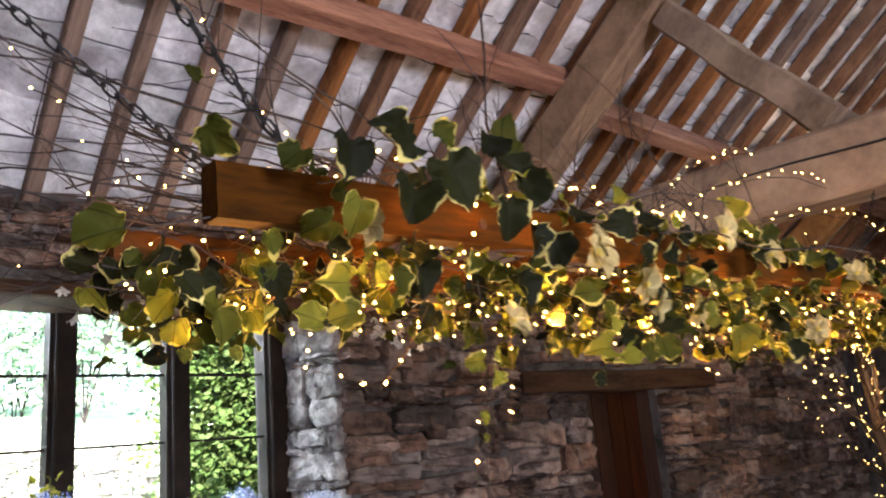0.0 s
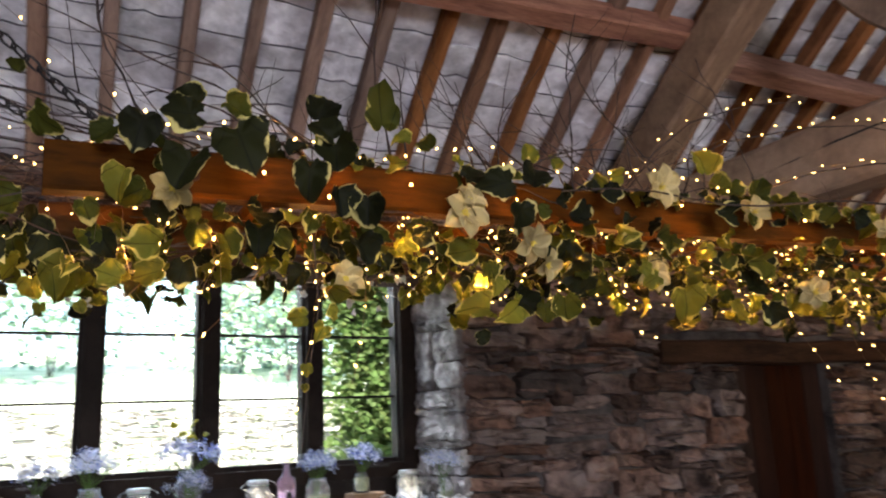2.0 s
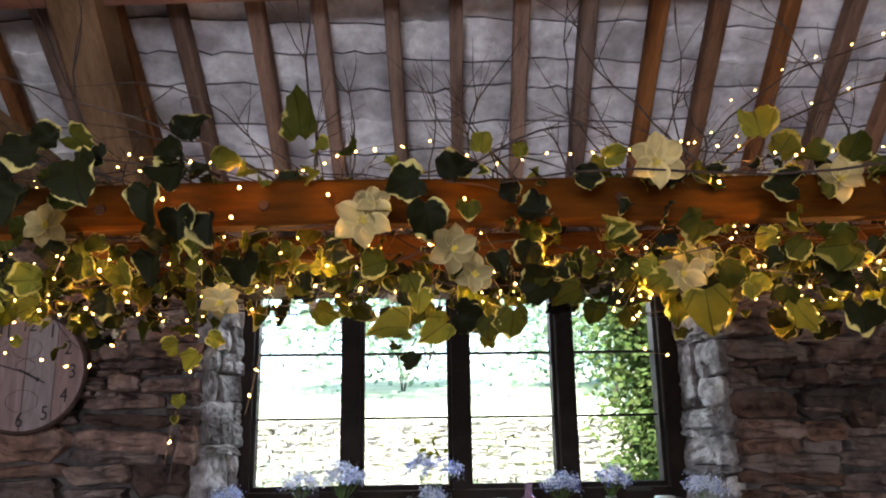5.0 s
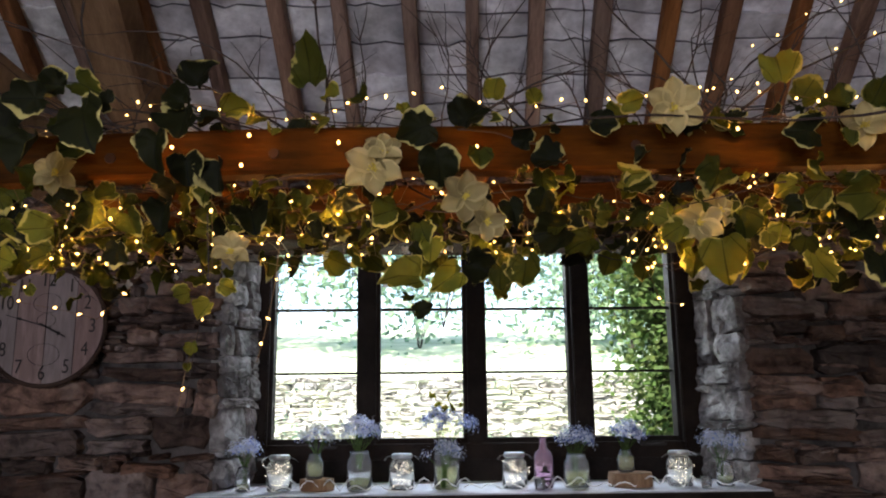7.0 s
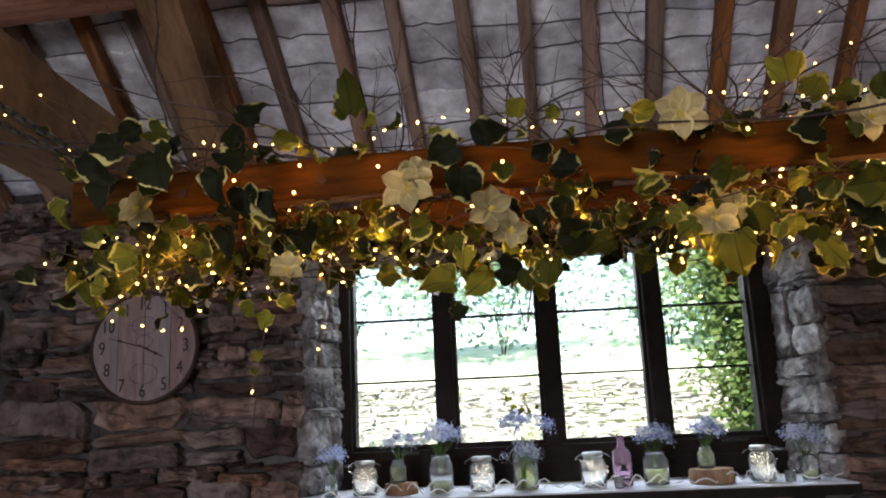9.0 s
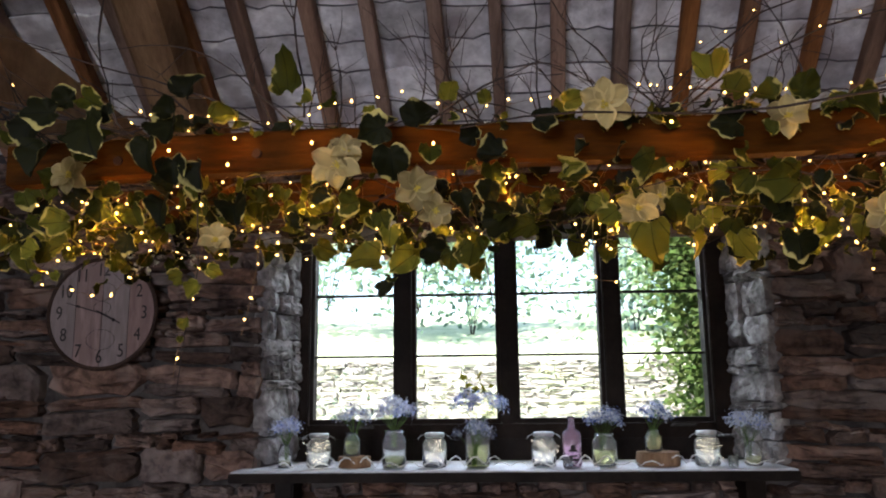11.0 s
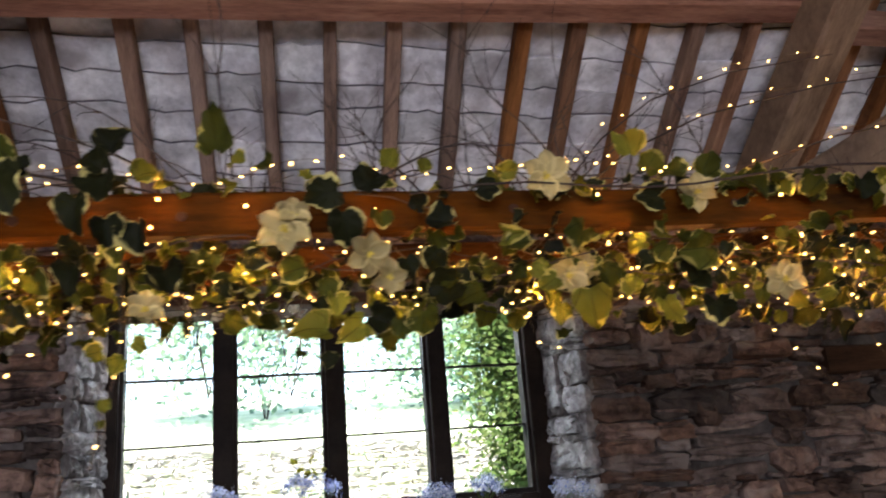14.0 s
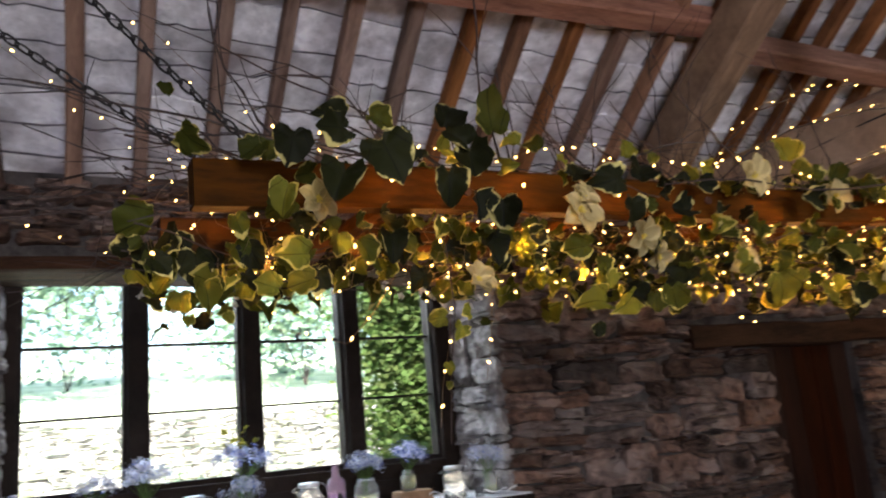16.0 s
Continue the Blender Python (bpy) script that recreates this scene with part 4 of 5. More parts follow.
for k in range(6):
    ph, pitch = k * 1.3, 34 + 5 * k
    pts = []
    for i in range(150):
        x = GX0 - 0.03 + (GX1 - GX0 + 0.03) * i / 149
        a = x * pitch + ph
        rad = 1 + 0.3 * math.sin(x * 11 + k * 2)
        zz = math.sin(a) * 0.055 * rad
        y, z = 0.70 + math.cos(a) * 0.15, 1.838 + (zz if zz < 0 else zz * 0.9) - 0.012
        if 1.80 < z < 1.885:
            y = max(y, 0.645)
        pts.append((x + r.uniform(-0.01, 0.01), y, z))
    light_string(pts, 0.07 if k < 5 else 0.10, "string of tiny warm-white bulbs wound through the garland")
pts = [(0.50 + 0.022 * i, 0.60 + 0.012 * math.sin(i * 0.8), 1.878 + 0.0006 * i + 0.008 * math.sin(i * 0.55)) for i in range(34)]
light_string(pts, 0.022, "string of tiny warm bulbs lying along the front rail's top", 0.006)
# loose hanging ends
for pts in ([(0.64, 0.59, 1.80), (0.645, 0.585, 1.74), (0.638, 0.585, 1.69), (0.627, 0.585, 1.65), (0.622, 0.585, 1.615)],
            [(0.70, 0.60, 1.78), (0.695, 0.60, 1.72), (0.688, 0.60, 1.68), (0.682, 0.60, 1.655)],
            [(0.52, 0.60, 1.80), (0.50, 0.60, 1.74), (0.47, 0.60, 1.71), (0.52, 0.60, 1.70), (0.545, 0.60, 1.693), (0.572, 0.60, 1.72), (0.60, 0.60, 1.76)],
            [(1.00, 0.60, 1.79), (1.02, 0.60, 1.73), (1.03, 0.60, 1.704), (1.05, 0.60, 1.702)],
            [(1.25, 0.60, 1.79), (1.29, 0.60, 1.71), (1.33, 0.60, 1.67), (1.36, 0.60, 1.64)],
            [(1.40, 0.62, 1.79), (1.42, 0.62, 1.71), (1.45, 0.62, 1.66), (1.47, 0.62, 1.61)],
            [(1.52, 0.66, 1.79), (1.50, 0.66, 1.72), (1.55, 0.66, 1.68)]):
    light_string(pts, 0.028, "loose end of a fairy light string hanging from the garland", 0.001)
hang = thing("ivy_tendril", "small yellow ivy leaves on a hanging tendril", "ivy", at=(0.64, 0.58, 1.76))
for p, s, sp in (((0.632, 0.58, 1.668), 0.016, 3.2), ((0.630, 0.58, 1.652), 0.010, 3.0), ((0.645, 0.575, 1.70), 0.022, 2.6)):
    add_leaf(p, s, 2, (0, -1, 0.2), sp, hang)
bm = bmesh.new()
tube(bm, [(0.64, 0.58, 1.78), (0.644, 0.58, 1.72), (0.634, 0.58, 1.66), (0.628, 0.58, 1.60)], 0.0007, 0.0004, 4)
part("stem", local(bm, hang), TWIG, hang)
# strings and branches that climb towards the roof
for pts in ([(1.08, 0.69, 1.89), (1.12, 0.69, 1.925), (1.165, 0.69, 1.975), (1.24, 0.69, 2.03), (1.37, 0.70, 2.08), (1.55, 0.72, 2.125)],
            [(1.12, 0.70, 1.90), (1.20, 0.69, 1.96), (1.31, 0.69, 2.01), (1.50, 0.69, 2.06), (1.64, 0.69, 2.083), (1.80, 0.70, 2.09)],
            [(1.30, 0.70, 1.92), (1.50, 0.69, 1.985), (1.67, 0.69, 2.02), (1.95, 0.70, 2.04), (2.2, 0.74, 2.05)]):
    light_string(pts, 0.046, "fairy light string led up a thin branch towards the roof", 0.007)
    bm = bmesh.new()
    tube(bm, [Vector(p) + Vector((0.006, 0.01, -0.004)) for p in pts], 0.0016, 0.0007, 5)
    part("twig", local(bm, twigs), TWIG, twigs)
for pts in ([(0.62, 0.70, 1.885), (0.52, 0.66, 1.915), (0.44, 0.62, 1.93), (0.36, 0.56, 1.965), (0.26, 0.52, 2.02), (0.12, 0.46, 2.09)],
            [(0.58, 0.78, 1.885), (0.48, 0.80, 1.92), (0.40, 0.80, 1.94), (0.30, 0.72, 1.97), (0.20, 0.66, 2.02)],
            [(0.50, 0.86, 1.84), (0.42, 0.90, 1.85), (0.34, 0.95, 1.86), (0.25, 0.95, 1.90)]):
    light_string(pts, 0.042, "fairy light string led along a chain of the rack", 0.010)
# the lit bulbs as lamps
for k in range(24):
    lp = new("bulb_glow", bpy.data.lights.new("bulb_glow", "POINT"))
    lp.data.energy, lp.data.color, lp.data.shadow_soft_size = (0.19, 0.048, 0.066)[k % 3], (1.0, 0.46, 0.11), 0.0015
    lp.location = (0.48 + 0.066 * k, (0.70, 0.60, 0.68)[k % 3], (1.775, 1.785, 1.905)[k % 3] + 0.02 * (k * 0.066 - 0.3))

for x, z in ((0.668, 1.857), (0.662, 1.829), (0.600, 1.846), (0.748, 1.850), (0.872, 1.846), (1.11, 1.862), (1.33, 1.862), (1.52, 1.866)):
    lp = new("bulb_glow", bpy.data.lights.new("bulb_glow", "POINT"))
    lp.data.energy, lp.data.color, lp.data.shadow_soft_size = 0.010, (1.0, 0.50, 0.14), 0.0015
    lp.location = (x, 0.594, z)
    one = thing("fairy_light", "single warm bulb resting against the front rail", "fairy lights", "fairy lights", at=(x, 0.600, z))
    link("bulb", BULB_ME, None, one)

# ---- lit tree at the far end ----
tree = thing("lit_tree", "slim bare tree wound with warm fairy lights", "tree", at=(4.3, 1.62, 0))
bm = bmesh.new()
tube(bm, [(4.3, 1.62, 0), (4.29, 1.63, 0.7), (4.32, 1.60, 1.3), (4.30, 1.62, 1.9), (4.33, 1.6, 2.3)], 0.035, 0.016, 8)
part("trunk", local(bm, tree), TWIG, tree)
ends = []
for k in range(20):
    a, ln = r.uniform(0, 6.28), r.uniform(0.25, 0.6)
    z0 = r.uniform(1.2, 2.1)
    rise = r.uniform(0.25, 0.6)
    out = Vector((math.cos(a), math.sin(a), 0))
    bm = bmesh.new()
    pts = [Vector((4.31, 1.61, z0)) + out * ln * f + Vector((r.uniform(-0.02, 0.02), r.uniform(-0.02, 0.02), rise * f ** 1.3)) for f in (0, 0.2, 0.4, 0.6, 0.8, 1.0)]
    tube(bm, pts, 0.008, 0.002, 5)
    part("limb", local(bm, tree), TWIG, tree)
    light_string([Vector(p) + Vector((0.01, -0.01, 0.0)) for p in pts], 0.05, "warm fairy light string hung on the tree", 0.022, 0.0008, 1.7, "lights of the tree")
pts = [(4.31 + 0.05 * math.cos(i * 0.9), 1.62 + 0.05 * math.sin(i * 0.9), 0.8 + i * 0.02) for i in range(75)]
light_string(pts, 0.045, "warm fairy light string wound round the trunk", 0.015, 0.0008, 1.7, "lights of the tree")
for z in (1.7, 2.3):
    lp = new("bulb_glow", bpy.data.lights.new("bulb_glow", "POINT"))
    lp.data.energy, lp.data.color, lp.data.shadow_soft_size = 0.9, (1.0, 0.60, 0.26), 0.1
    lp.location = (4.15, 1.5, z)

# ---- things on the shelf ----
JAR = [(0.0, 0.002), (0.036, 0.002), (0.040, 0.008), (0.041, 0.07), (0.038, 0.083), (0.030, 0.092), (0.030, 0.106), (0.027, 0.106), (0.027, 0.093), (0.035, 0.082), (0.038, 0.07), (0.037, 0.009), (0.0, 0.006)]
VASE = [(0.0, 0.002), (0.022, 0.002), (0.025, 0.008), (0.025, 0.055), (0.018, 0.068), (0.016, 0.082), (0.013, 0.082), (0.015, 0.066), (0.022, 0.054), (0.022, 0.009), (0.0, 0.006)]
BOTTLE = [(0.0, 0.002), (0.028, 0.002), (0.031, 0.008), (0.031, 0.098), (0.027, 0.112), (0.012, 0.122), (0.011, 0.15), (0.013, 0.152), (0.013, 0.160), (0.009, 0.160), (0.009, 0.123), (0.024, 0.110), (0.027, 0.097), (0.027, 0.01), (0.0, 0.007)]
BLUES = [leaf_material("pale blue petal", (0.64, 0.69, 0.87), (0.70, 0.75, 0.92), 0.5, 0.5), leaf_material("blue petal", (0.20, 0.26, 0.60), (0.3, 0.36, 0.7), 0.5, 0.5), leaf_material("white petal", (0.84, 0.85, 0.92), (0.88, 0.88, 0.92), 0.5, 0.5)]
STEMG = leaf_material("fresh green stem", (0.12, 0.22, 0.05), (0.2, 0.3, 0.08), 0.5, 0.3)


def scaled(profile, k, h):
    return [(a * k, z * h) for a, z in profile]


def glass_vessel(name, label, cat, profile, x, y, z=SHELF, mat=GLASS, water=0.0):
    v = thing(name, label, cat, "jars on the shelf" if cat == "jar" else "", at=(x, y, z))
    part("glass", lathe(bmesh.new(), profile, 24), mat, v, smooth=True)
    if water:
        rr = max(a for a, _ in profile) * 0.86
        part("water", lathe(bmesh.new(), [(0, 0.009), (rr * 0.97, 0.009), (rr, 0.014), (rr, water), (0, water)], 20), WATER, v, smooth=True)
    return v


def bouquet(x, y, z, rad, n, mix, label, leaves=0):
    b = thing("flower_bunch", label, "flowers", "bunches on the shelf", at=(x, y, z))
    tops = []
    bm = bmesh.new()
    for k in range(26):
        a, q = r.uniform(0, 6.28), rad * math.sqrt(r.random())
        e = Vector((math.cos(a) * q, math.sin(a) * q * 0.8, 0.035 + rad * 0.9 * math.sqrt(max(0, 1 - (q / rad) ** 2)) * r.uniform(0.4, 1.0)))
        tops.append(e)
        tube(bm, [(r.uniform(-0.008, 0.008), r.uniform(-0.008, 0.008), -0.06), (e.x * 0.25, e.y * 0.25, 0.0), e], 0.0008, 0.0005, 3)
    tagged(part("greenery", bm, STEMG, b), kind="stuff")
    for m in range(3):
        bm = bmesh.new()
        for k in range(int(n * 2.6 * mix[m])):
            o = r.choice(tops) + Vector((r.gauss(0, 0.010), r.gauss(0, 0.010), r.gauss(0, 0.008)))
            nn = Vector((o.x + r.uniform(-0.02, 0.02), o.y + r.uniform(-0.03, 0.01), o.z * 0.6)).normalized()
            t1 = nn.orthogonal().normalized()
            t2 = nn.cross(t1)
            s = r.uniform(0.0028, 0.0058)
            c = bm.verts.new(o)
            ring = [bm.verts.new(o + (t1 * math.cos(j * 0.6283) + t2 * math.sin(j * 0.6283)) * (s if j % 2 else s * 0.45) + nn * 0.001) for j in range(10)]
            for j in range(10):
                bm.faces.new((c, ring[j], ring[(j + 1) % 10]))
        tagged(part("blossoms", bm, BLUES[m], b), kind="stuff")
    for k in range(leaves):
        a = r.uniform(0, 6.28)
        ob = link("leaf", POOL[2][k % 8], None, b)
        s = r.uniform(0.025, 0.04)
        ob.matrix_basis = Matrix.Translation((math.cos(a) * rad * 0.5, math.sin(a) * rad * 0.4, rad * r.uniform(0.7, 1.5))) @ Euler((r.uniform(0.5, 1.6), r.uniform(-0.6, 0.6), a)).to_matrix().to_4x4() @ Matrix.Diagonal((s * 0.6, s, s, 1))
    return b


def light_jar(x, y):
    v = glass_vessel("light_jar", "clear glass jar filled with coiled fairy lights", "jar", JAR, x, y)
    part("lid", lathe(bmesh.new(), [(0, 0.112), (0.031, 0.112), (0.0325, 0.109), (0.0325, 0.098), (0.0315, 0.098)], 24), LID, v, "dull metal screw lid", True)
    bm = bmesh.new()
    torus(bm, 0.09, 0.11, 0.0009, 20, 4)
    bmesh.ops.delete(bm, geom=[q for q in bm.verts if q.co.z < 0.0], context="VERTS")
    bmesh.ops.transform(bm, matrix=pose(0, 0, 0.09, 60), verts=bm.verts)
    part("handle", bm, LID, v, "thin wire handle")
    pts = [Vector((r.gauss(0, 0.017), r.gauss(0, 0.017), 0.012 + 0.075 * ((i * 0.618) % 1))) for i in range(46)]
    bm = bmesh.new()
    tube(bm, pts, 0.0006, sides=3)
    part("wire", bm, LID, v, "silver lamp wire")
    for q in pts:
        ob = link("bulb", COOL_ME, None, v)
        ob.matrix_basis = Matrix.Translation(q) @ Matrix.Scale(0.7, 4)


def wood_slice(x, y, rad, h):
    bm = bmesh.new()
    lathe(bm, [(0, 0.001), (rad * 0.96, 0.001), (rad, 0.004), (rad * 1.01, h * 0.6), (rad * 0.97, h), (0, h)], 22)
    for q in bm.verts:
        k = 1 + 0.05 * noise.noise((q.co.x * 30, q.co.y * 30, x))
        q.co.x, q.co.y = q.co.x * k, q.co.y * k
    ob = part("wood_slice", bm, OAK, None, smooth=False)
    ob.location = (x, y, SHELF)
    tagged(ob, "thick slice of a log used as a vase stand", "wood slice", "wood slices on the shelf")


def sx(px):
    return 0.741 + (px - 765) * 0.00192


YS = 2.53
light_jar(sx(567), YS)
light_jar(sx(768), YS)
light_jar(sx(955), YS)
light_jar(sx(1230), YS)
wood_slice(sx(628), YS + 0.02, 0.055, 0.036)
wood_slice(sx(1150), YS + 0.02, 0.07, 0.045)
glass_vessel("glass_vase", "small clear bottle vase with a little yellowish water", "vase", scaled(VASE, 0.95, 0.95), sx(507), YS, water=0.02)
bouquet(sx(510), YS, SHELF + 0.085, 0.045, 230, (0.5, 0.2, 0.3), "small bunch of pale blue flowers in a vase")
glass_vessel("glass_vase", "small clear jar of yellowish water on a wood slice", "vase", scaled(VASE, 1.1, 0.95), sx(623), YS + 0.02, SHELF + 0.036, water=0.05)
bouquet(sx(626), YS + 0.02, SHELF + 0.12, 0.055, 260, (0.35, 0.1, 0.55), "loose bunch of white and pale blue flowers")
glass_vessel("glass_vase", "tall clear jar with stems in shallow yellow water", "jar", scaled(JAR, 0.98, 1.15), sx(698), YS, water=0.03)
bouquet(sx(697), YS, SHELF + 0.125, 0.075, 420, (0.5, 0.1, 0.4), "large airy bunch of pale blue flowers in a tall jar")
glass_vessel("glass_vase", "tall clear jar holding the largest flower bunch", "jar", scaled(JAR, 1.0, 1.35), sx(842), YS, water=0.07)
bouquet(sx(842), YS, SHELF + 0.15, 0.09, 420, (0.45, 0.4, 0.15), "big bunch of blue flowers with yellow-green leaves", 14)
bouquet(sx(836), YS - 0.05, SHELF + 0.07, 0.055, 220, (0.55, 0.1, 0.35), "small bunch of pale flowers before the tall jar")
glass_vessel("gin_bottle", "pale pink glass spirit bottle with a dark printed mark", "bottle", BOTTLE, sx(1003), YS, mat=PINK)
bot = bpy.data.objects["gin_bottle"]
bm = boxes((-0.014, -0.0335, 0.05, 0.014, -0.0325, 0.056), (-0.008, -0.0335, 0.056, 0.008, -0.0325, 0.07), (-0.018, -0.0335, 0.022, 0.018, -0.0325, 0.028), (-0.014, -0.0335, 0.034, 0.014, -0.0325, 0.038))
part("printed_mark", bm, INK, bot)
glass_vessel("glass_vase", "clear preserving jar with flower stems", "jar", scaled(JAR, 1.0, 1.0), sx(1058), YS, water=0.05)
bouquet(sx(1055), YS, SHELF + 0.10, 0.062, 330, (0.55, 0.3, 0.15), "full bunch of blue flowers in a preserving jar")
glass_vessel("glass_vase", "small clear jar of yellowish water on a wood slice", "vase", scaled(VASE, 1.1, 0.85), sx(1143), YS + 0.02, SHELF + 0.045, water=0.05)
bouquet(sx(1143), YS + 0.02, SHELF + 0.12, 0.06, 330, (0.45, 0.45, 0.1), "bunch of deep blue flowers on a wood slice")
glass_vessel("glass_vase", "small clear bottle vase with stems", "vase", scaled(VASE, 1.15, 0.95), sx(1306), YS, water=0.03)
bouquet(sx(1300), YS, SHELF + 0.08, 0.07, 300, (0.3, 0.1, 0.6), "loose bunch of white and faded blue flowers")
for px in (992, 1263):
    v = glass_vessel("tea_light_glass", "small clear tea-light glass", "glass", [(0, 0.002), (0.015, 0.002), (0.017, 0.036), (0.0155, 0.036), (0.0135, 0.006), (0, 0.006)], sx(px), YS - 0.06)
WHITEWIRE = plain("white lamp wire", (0.7, 0.7, 0.68), 0.5)
cord = thing("extension_cable", "white twig-like lamp wire trailing along the shelf", "cable", at=(1.0, YS - 0.04, SHELF))
for k in range(9):
    x0 = 0.22 + k * 0.18
    bm = bmesh.new()
    pts = [(x0 + 0.2 * i / 14, YS - 0.045 + 0.02 * math.sin(i + k), SHELF + 0.003 + 0.036 * abs(math.sin(i * 0.7 + k * 1.7)) * (1 if k % 2 else 0.5)) for i in range(15)]
    tube(bm, pts, 0.0022, sides=5)
    part("wire", local(bm, cord), WHITEWIRE, cord)

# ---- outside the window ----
# grass colour is paled so that outdoor overexposure is part of it
GRASS = material("glare-paled grass", (0.36, 0.42, 0.27), (0.68, 0.70, 0.56), 2.5, 0.9, 0.5, 30, 0.0)
bm = bmesh.new()
ys = [3.05, 3.8, 5.0, 6.0, 7.5, 10, 16, 40, 400]
zs = [0.9, 0.95, 1.0, 1.35, 1.7, 2.2, 3.2, 5.5, 40]
xs = [-400, -40, -12, -6, -3, -1.5, 0, 1.5, 3, 5, 8, 14, 40, 400]
grid = [[bm.verts.new((x, y, z + 0.12 * noise.noise((x * 0.6, y * 0.6, 0)))) for x in xs] for y, z in zip(ys, zs)]
for a, b in zip(grid, grid[1:]):
    for k in range(len(xs) - 1):
        bm.faces.new((a[k], a[k + 1], b[k + 1], b[k]))
south, near = [[bm.verts.new((x, y, -0.12)) for x in (-400, 400)] for y in (-400, 3.05)]
bm.faces.new((south[0], south[1], near[1], near[0]))
tagged(part("ground", bm, GRASS), "glare-paled grass bank rising behind the house", "ground", kind="structure")
rw = random.Random(8)
# stone paled likewise, with the outdoor glare in its colour
FIELD = material("glare-paled dry stone", (0.25, 0.235, 0.215), (0.56, 0.54, 0.50), 8, 0.9, 0.5, 60, 0.3, stain=(0.40, 0.41, 0.30), island=True)
SHAPES = [stone_mesh(60 + k) for k in range(8)]
verts, faces = [], []
z = 1.0
while z < 1.80:
    h = rw.uniform(0.03, 0.065)
    x = -3.0
    while x < 5.5:
        out = rw.uniform(-0.012, 0.012)
        w = rw.uniform(0.08, 0.26)
        me = SHAPES[rw.randrange(8)]
        k = len(verts)
        for v in me.vertices:
            verts.append((x + w / 2 + v.co.x * w * 0.98, 5.2 + out + v.co.y * 0.09, z + h / 2 + v.co.z * h * 0.96))
        faces += [tuple(q + k for q in p.vertices) for p in me.polygons]
        x += w
    z += h
me = bpy.data.meshes.new("garden_wall")
me.from_pydata(verts, [], faces)
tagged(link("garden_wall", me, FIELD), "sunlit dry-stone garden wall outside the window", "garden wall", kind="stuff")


def foliage(name, label, cat, clumps, n, size, mats, seed):
    """Many single leaves in uneven clumps, with twigs."""
    q = random.Random(seed)
    t = thing(name, label, cat, at=clumps[0][0])
    bm = bmesh.new()
    for c, rad in clumps:
        for k in range(4):
            e = Vector(c) + Vector((q.uniform(-1, 1), q.uniform(-0.6, 0.6), q.uniform(0, 1))) * rad * 0.8
            tube(bm, [Vector(c) - Vector((0, 0, rad)), Vector(c).lerp(e, 0.5), e], 0.012, 0.004, 4)
    part("trunk", local(bm, t), TWIG, t)
    for mi, m in enumerate(mats):
        vs, fs = [], []
        for c, rad in clumps:
            for k in range(n // len(mats)):
                o = Vector(c) + Vector((q.gauss(0, 0.5), q.gauss(0, 0.35), q.gauss(0, 0.5))) * rad
                d = Vector((q.uniform(-1, 1), q.uniform(-1, 1), q.uniform(-0.7, 0.7))).normalized()
                sd = d.orthogonal().normalized()
                s = size * q.uniform(0.6, 1.3)
                b = len(vs)
                vs += [o, o + d * s * 0.5 + sd * s * 0.3, o + d * s, o + d * s * 0.5 - sd * s * 0.3]
                fs.append((b, b + 1, b + 2, b + 3))
        me = bpy.data.meshes.new("crown")
        me.from_pydata([v - t.location for v in vs], [], fs)
        tagged(link("crown", me, m, t), kind="stuff")
    return t


CLIMBER = [leaf_material("climber leaf", (0.10, 0.17, 0.045), (0.2, 0.3, 0.1), 0.9, 0.5), leaf_material("bright climber leaf", (0.22, 0.30, 0.09), (0.3, 0.42, 0.14), 0.9, 0.55), leaf_material("deep climber leaf", (0.14, 0.21, 0.07), (0.12, 0.2, 0.07), 0.9, 0.5)]
# first two leaf colours hold the glare of bright sun
GLARELEAF = [leaf_material("glare-paled leaf", (0.26, 0.40, 0.29), (0.2, 0.3, 0.15), 0.9, 0.5), leaf_material("bright glare-paled leaf", (0.40, 0.52, 0.36), (0.3, 0.42, 0.24), 0.9, 0.5), leaf_material("deep green leaf", (0.07, 0.15, 0.07), (0.07, 0.15, 0.07), 0.9, 0.4)]
foliage("ivy_column", "hanging green climber on a post outside the window", "climber",
        [((x + 0.05 * math.sin(k * 2.3 + x), 4.0, 1.15 + k * 0.17), 0.24) for k in range(10) for x in ((2.04, 2.28, 2.46) if k > 5 else (2.10, 2.36))], 1200, 0.045, CLIMBER, 3)
foliage("shrub", "pale green shrub before the garden wall", "shrub", [((0.0, 4.9, 1.25), 0.32), ((0.45, 5.0, 1.12), 0.2), ((1.1, 5.0, 1.3), 0.2), ((1.7, 5.0, 1.25), 0.18)], 700, 0.028, GLARELEAF[:2], 4)
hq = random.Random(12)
foliage("hedge", "sunlit hedge along the top of the bank", "hedge", [((hq.uniform(-5, 7), hq.uniform(9.5, 13), hq.uniform(3.2, 5.2)), hq.uniform(0.8, 1.4)) for k in range(34)], 800, 0.13, GLARELEAF[:2], 5)
foliage("bush", "low green bushes on the grass bank", "bush", [((hq.uniform(-2, 4.5), hq.uniform(6, 7), hq.uniform(1.65, 1.9)), hq.uniform(0.12, 0.25)) for k in range(5)], 500, 0.035, GLARELEAF[:2], 6)

# ---- stones of the walls ----
rs = random.Random(77)
STONES = [stone_mesh(k) for k in range(24)]
for m in STONES:
    m.materials.append(STONE)
PALE = []
for m in STONES[:12]:
    c = m.copy()
    c.materials.clear()
    c.materials.append(LIMED)
    PALE.append(c)


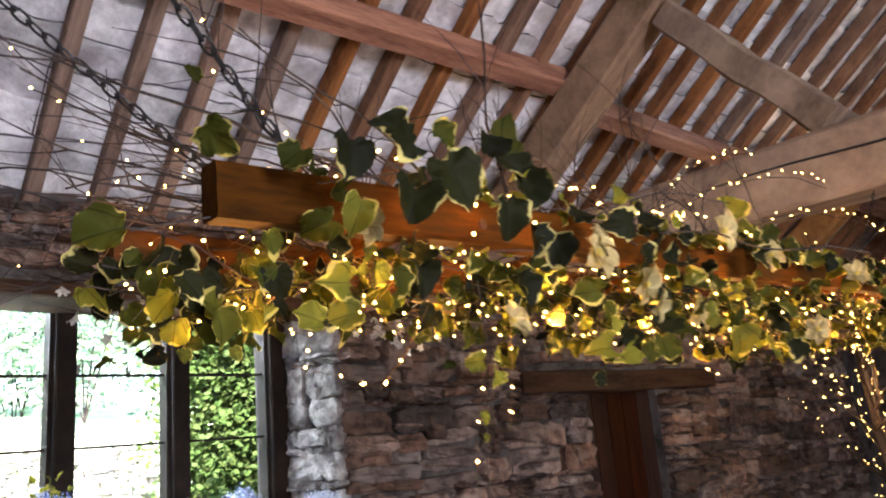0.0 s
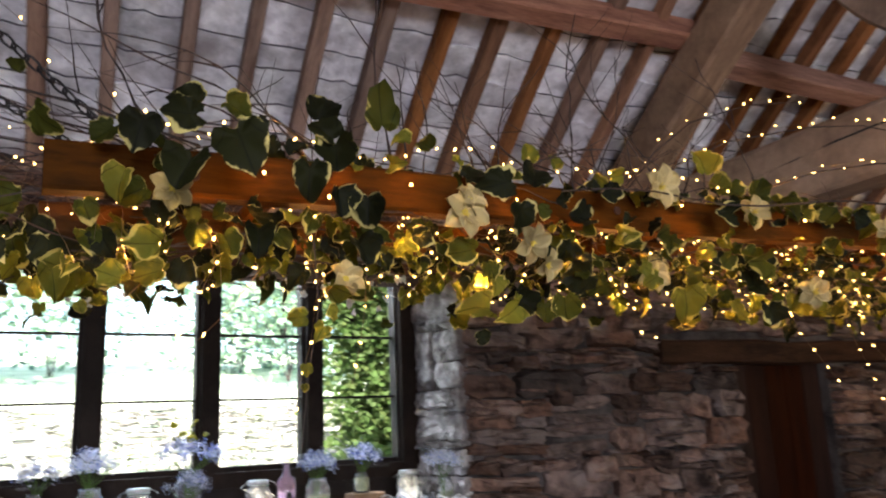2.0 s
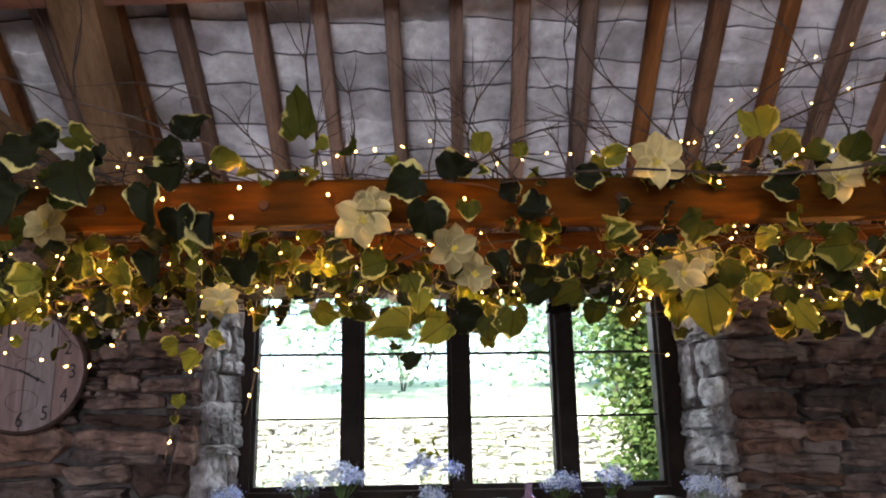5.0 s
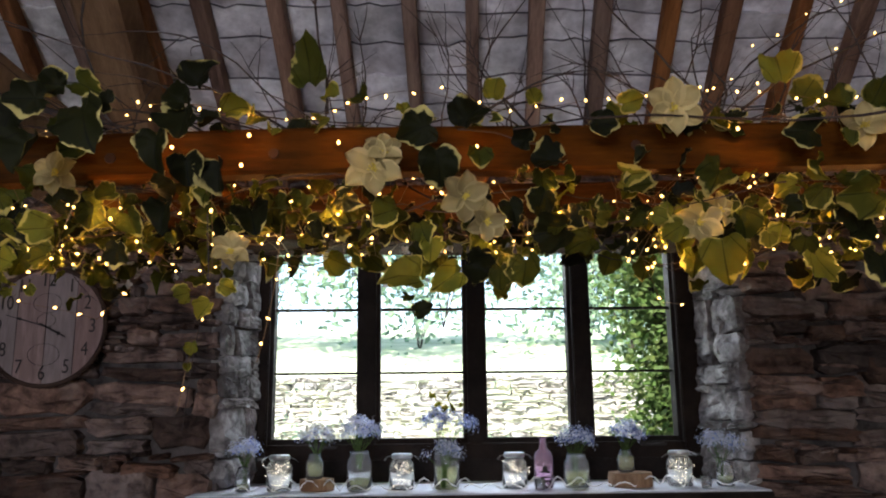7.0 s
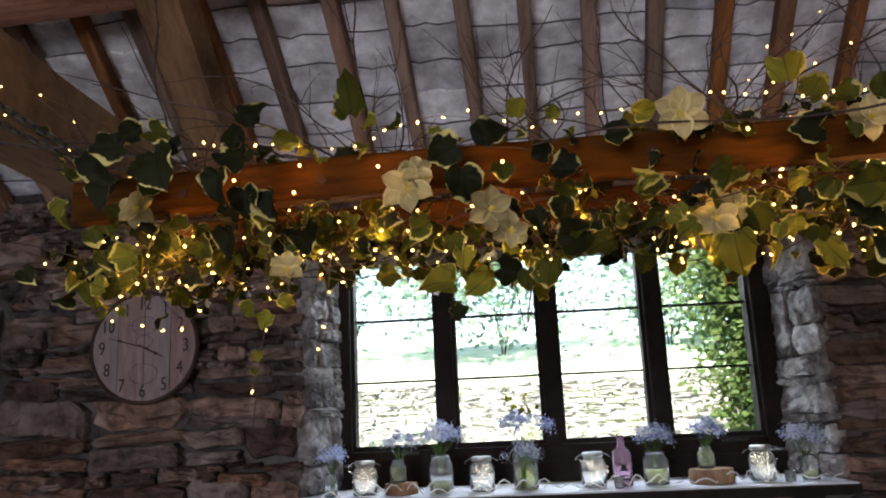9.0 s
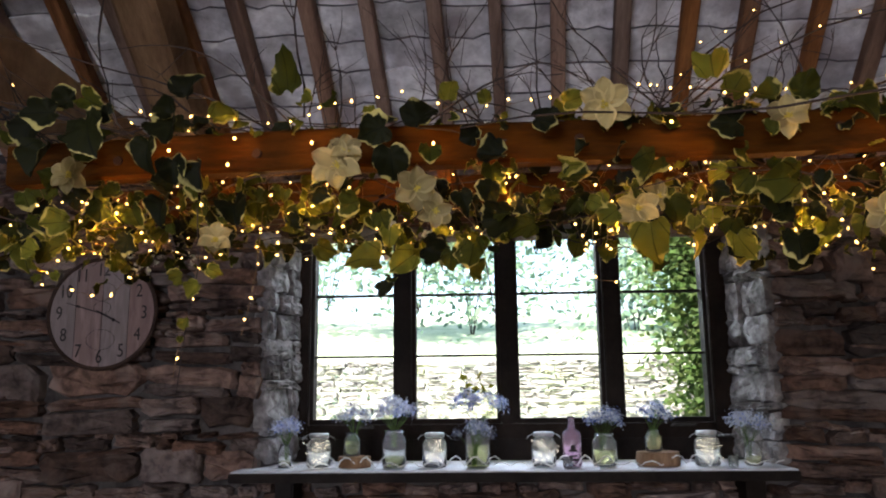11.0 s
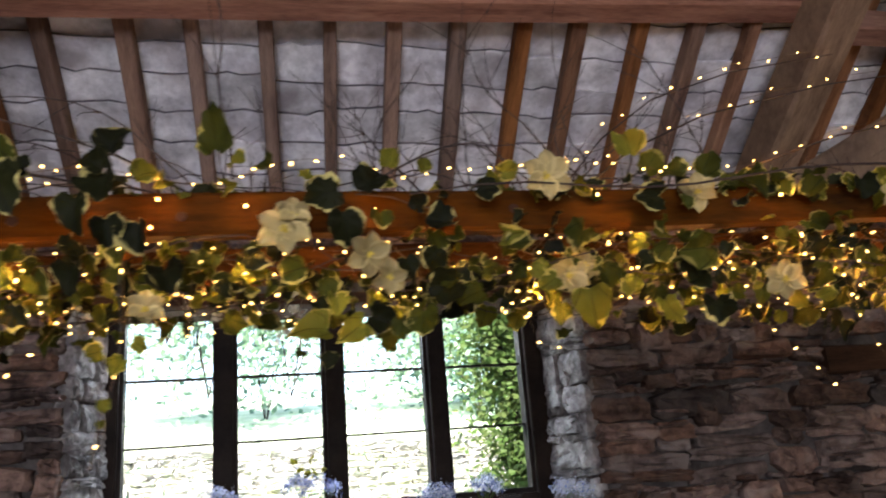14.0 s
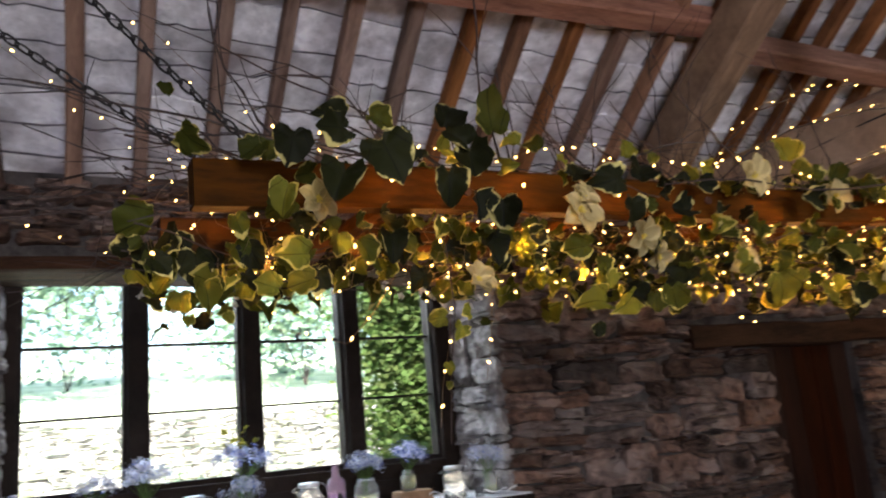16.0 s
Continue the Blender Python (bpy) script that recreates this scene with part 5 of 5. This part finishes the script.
def blocked(x0, x1, z0, z1):
    """The openings, shelf and lintels that no stone may cross: the free stretches of x0..x1."""
    holes = []
    if z1 > 1.335 and z0 < 2.20:
        holes.append((0.148, 1.893))
    if z1 > 2.172 and z0 < 2.222:
        holes.append((0.0, 2.02))
    if z0 < 1.85:
        holes.append((3.33, 3.98))
    if z1 > 1.845 and z0 < 1.955:
        holes.append((2.86, 4.54))
    if z0 < 2.06:
        holes.append((-1.46, -0.94))
    free = [(x0, x1)]
    for a, b in holes:
        free = [s for p, q in free for s in ((p, min(q, a)), (max(p, b), q)) if s[1] - s[0] > 0.03]
    return free


placed = 0
rest_v, rest_f = [], []


def lay(x, z, w, hh, out, tilt):
    global placed
    m = Matrix.Translation((x + w / 2, WALL + 0.02 - out, z + hh / 2)) @ Matrix.Rotation(rs.uniform(-tilt, tilt), 4, "Y") @ Matrix.Rotation(rs.uniform(-0.08, 0.08), 4, "X") @ Matrix.Rotation(rs.uniform(-0.06, 0.06), 4, "Z") @ Matrix.Diagonal((w, 0.075, hh, 1))
    me = rs.choice(STONES)
    if -0.95 < x < 3.1 and 1.05 < z and hh > 0.022 and placed < 300:
        ob = link("stone", me, None, wall_north)
        ob.matrix_basis = m
        placed += 1
    else:
        k = len(rest_v)
        rest_v.extend([m @ v.co for v in me.vertices])
        rest_f.extend([tuple(q + k for q in p.vertices) for p in me.polygons])


# larger blocks that break the courses
for k in range(45):
    w, hh = rs.uniform(0.09, 0.24), rs.uniform(0.06, 0.13)
    x, z = rs.uniform(-1.8, 5.5), rs.uniform(0.85, 2.2)
    if any(a <= x and x + w <= b for a, b in blocked(-1.9, 6.5, z, z + hh)):
        lay(x, z, w, hh, rs.uniform(0.018, 0.026), 0.07)
# thin slivers wedged between the courses
for k in range(190):
    w, hh = rs.uniform(0.05, 0.22), rs.uniform(0.010, 0.022)
    x, z = rs.uniform(-1.4, 4.5), rs.uniform(0.95, 2.35)
    if any(a <= x and x + w <= b for a, b in blocked(-1.9, 6.5, z, z + hh)):
        lay(x, z, w, hh, rs.uniform(0.012, 0.022), 0.12)
z = 0.80
while z < 2.42:
    h = rs.choice((0.020, 0.026, 0.036, 0.05, 0.062, 0.075, 0.095, 0.11)) * rs.uniform(0.9, 1.1)
    for a, b in blocked(-1.9, 6.5, z, z + h):
        x = a
        while x < b - 0.02:
            w = min(max(h * rs.uniform(1.1, 5.0), 0.06), 0.34)
            if b - x - w < 0.06:
                w = b - x
            cut = rs.uniform(0.3, 0.7)
            parts = [(0, h)] if h < 0.06 or rs.random() < 0.45 else [(0, h * cut), (h * cut, h * (1 - cut))]
            for dz, hh in parts:
                lay(x, z + dz + rs.uniform(-0.013, 0.013), w * rs.uniform(0.88, 1.06), hh * rs.uniform(0.88, 1.12), rs.uniform(-0.018, 0.020), 0.06 if w > 0.15 else 0.16)
            x += w
    z += h
me = bpy.data.meshes.new("far_stones")
me.from_pydata(rest_v, [], rest_f)
STONE_FAR = material("field stone, joined", (0.033, 0.023, 0.020), (0.215, 0.146, 0.118), 13, 0.85, 1.8, 48, 0.62, stain=(0.185, 0.145, 0.126), island=True)
STONE_FAR.node_tree.nodes["Principled BSDF"].inputs["Specular IOR Level"].default_value = 0.12
tagged(link("far_stones", me, STONE_FAR, wall_north), kind="stuff")
# whitewashed stones of the splayed reveals
for p, q, turn in (((0.15, WALL + 0.01), (0.217, 2.82), 1), ((1.889, WALL + 0.01), (1.815, 2.82), -1)):
    z = 1.365
    d = Vector((q[0] - p[0], q[1] - p[1], 0))
    ang = math.atan2(d.y, d.x)
    while z < 2.14:
        h = rs.choice((0.025, 0.035, 0.05, 0.07, 0.10, 0.13))
        f = 0.0
        while f < 1:
            w = min(rs.uniform(0.2, 0.7), 1 - f)
            if 1 - f - w < 0.2:
                w = 1 - f
            ob = link("stone", rs.choice(PALE), None, wall_north)
            o = Vector((p[0], p[1], 0)) + d * (f + w / 2)
            ob.matrix_basis = Matrix.Translation((o.x, o.y, z + h / 2)) @ Matrix.Rotation(ang if turn > 0 else ang + math.pi, 4, "Z") @ Matrix.Translation((0, rs.uniform(-0.004, 0.01), 0)) @ Matrix.Rotation(rs.uniform(-0.14, 0.14), 4, "Y") @ Matrix.Diagonal((d.length * w * rs.uniform(0.92, 1.08), 0.05, h * rs.uniform(0.9, 1.2), 1))
            f += w
        z += h
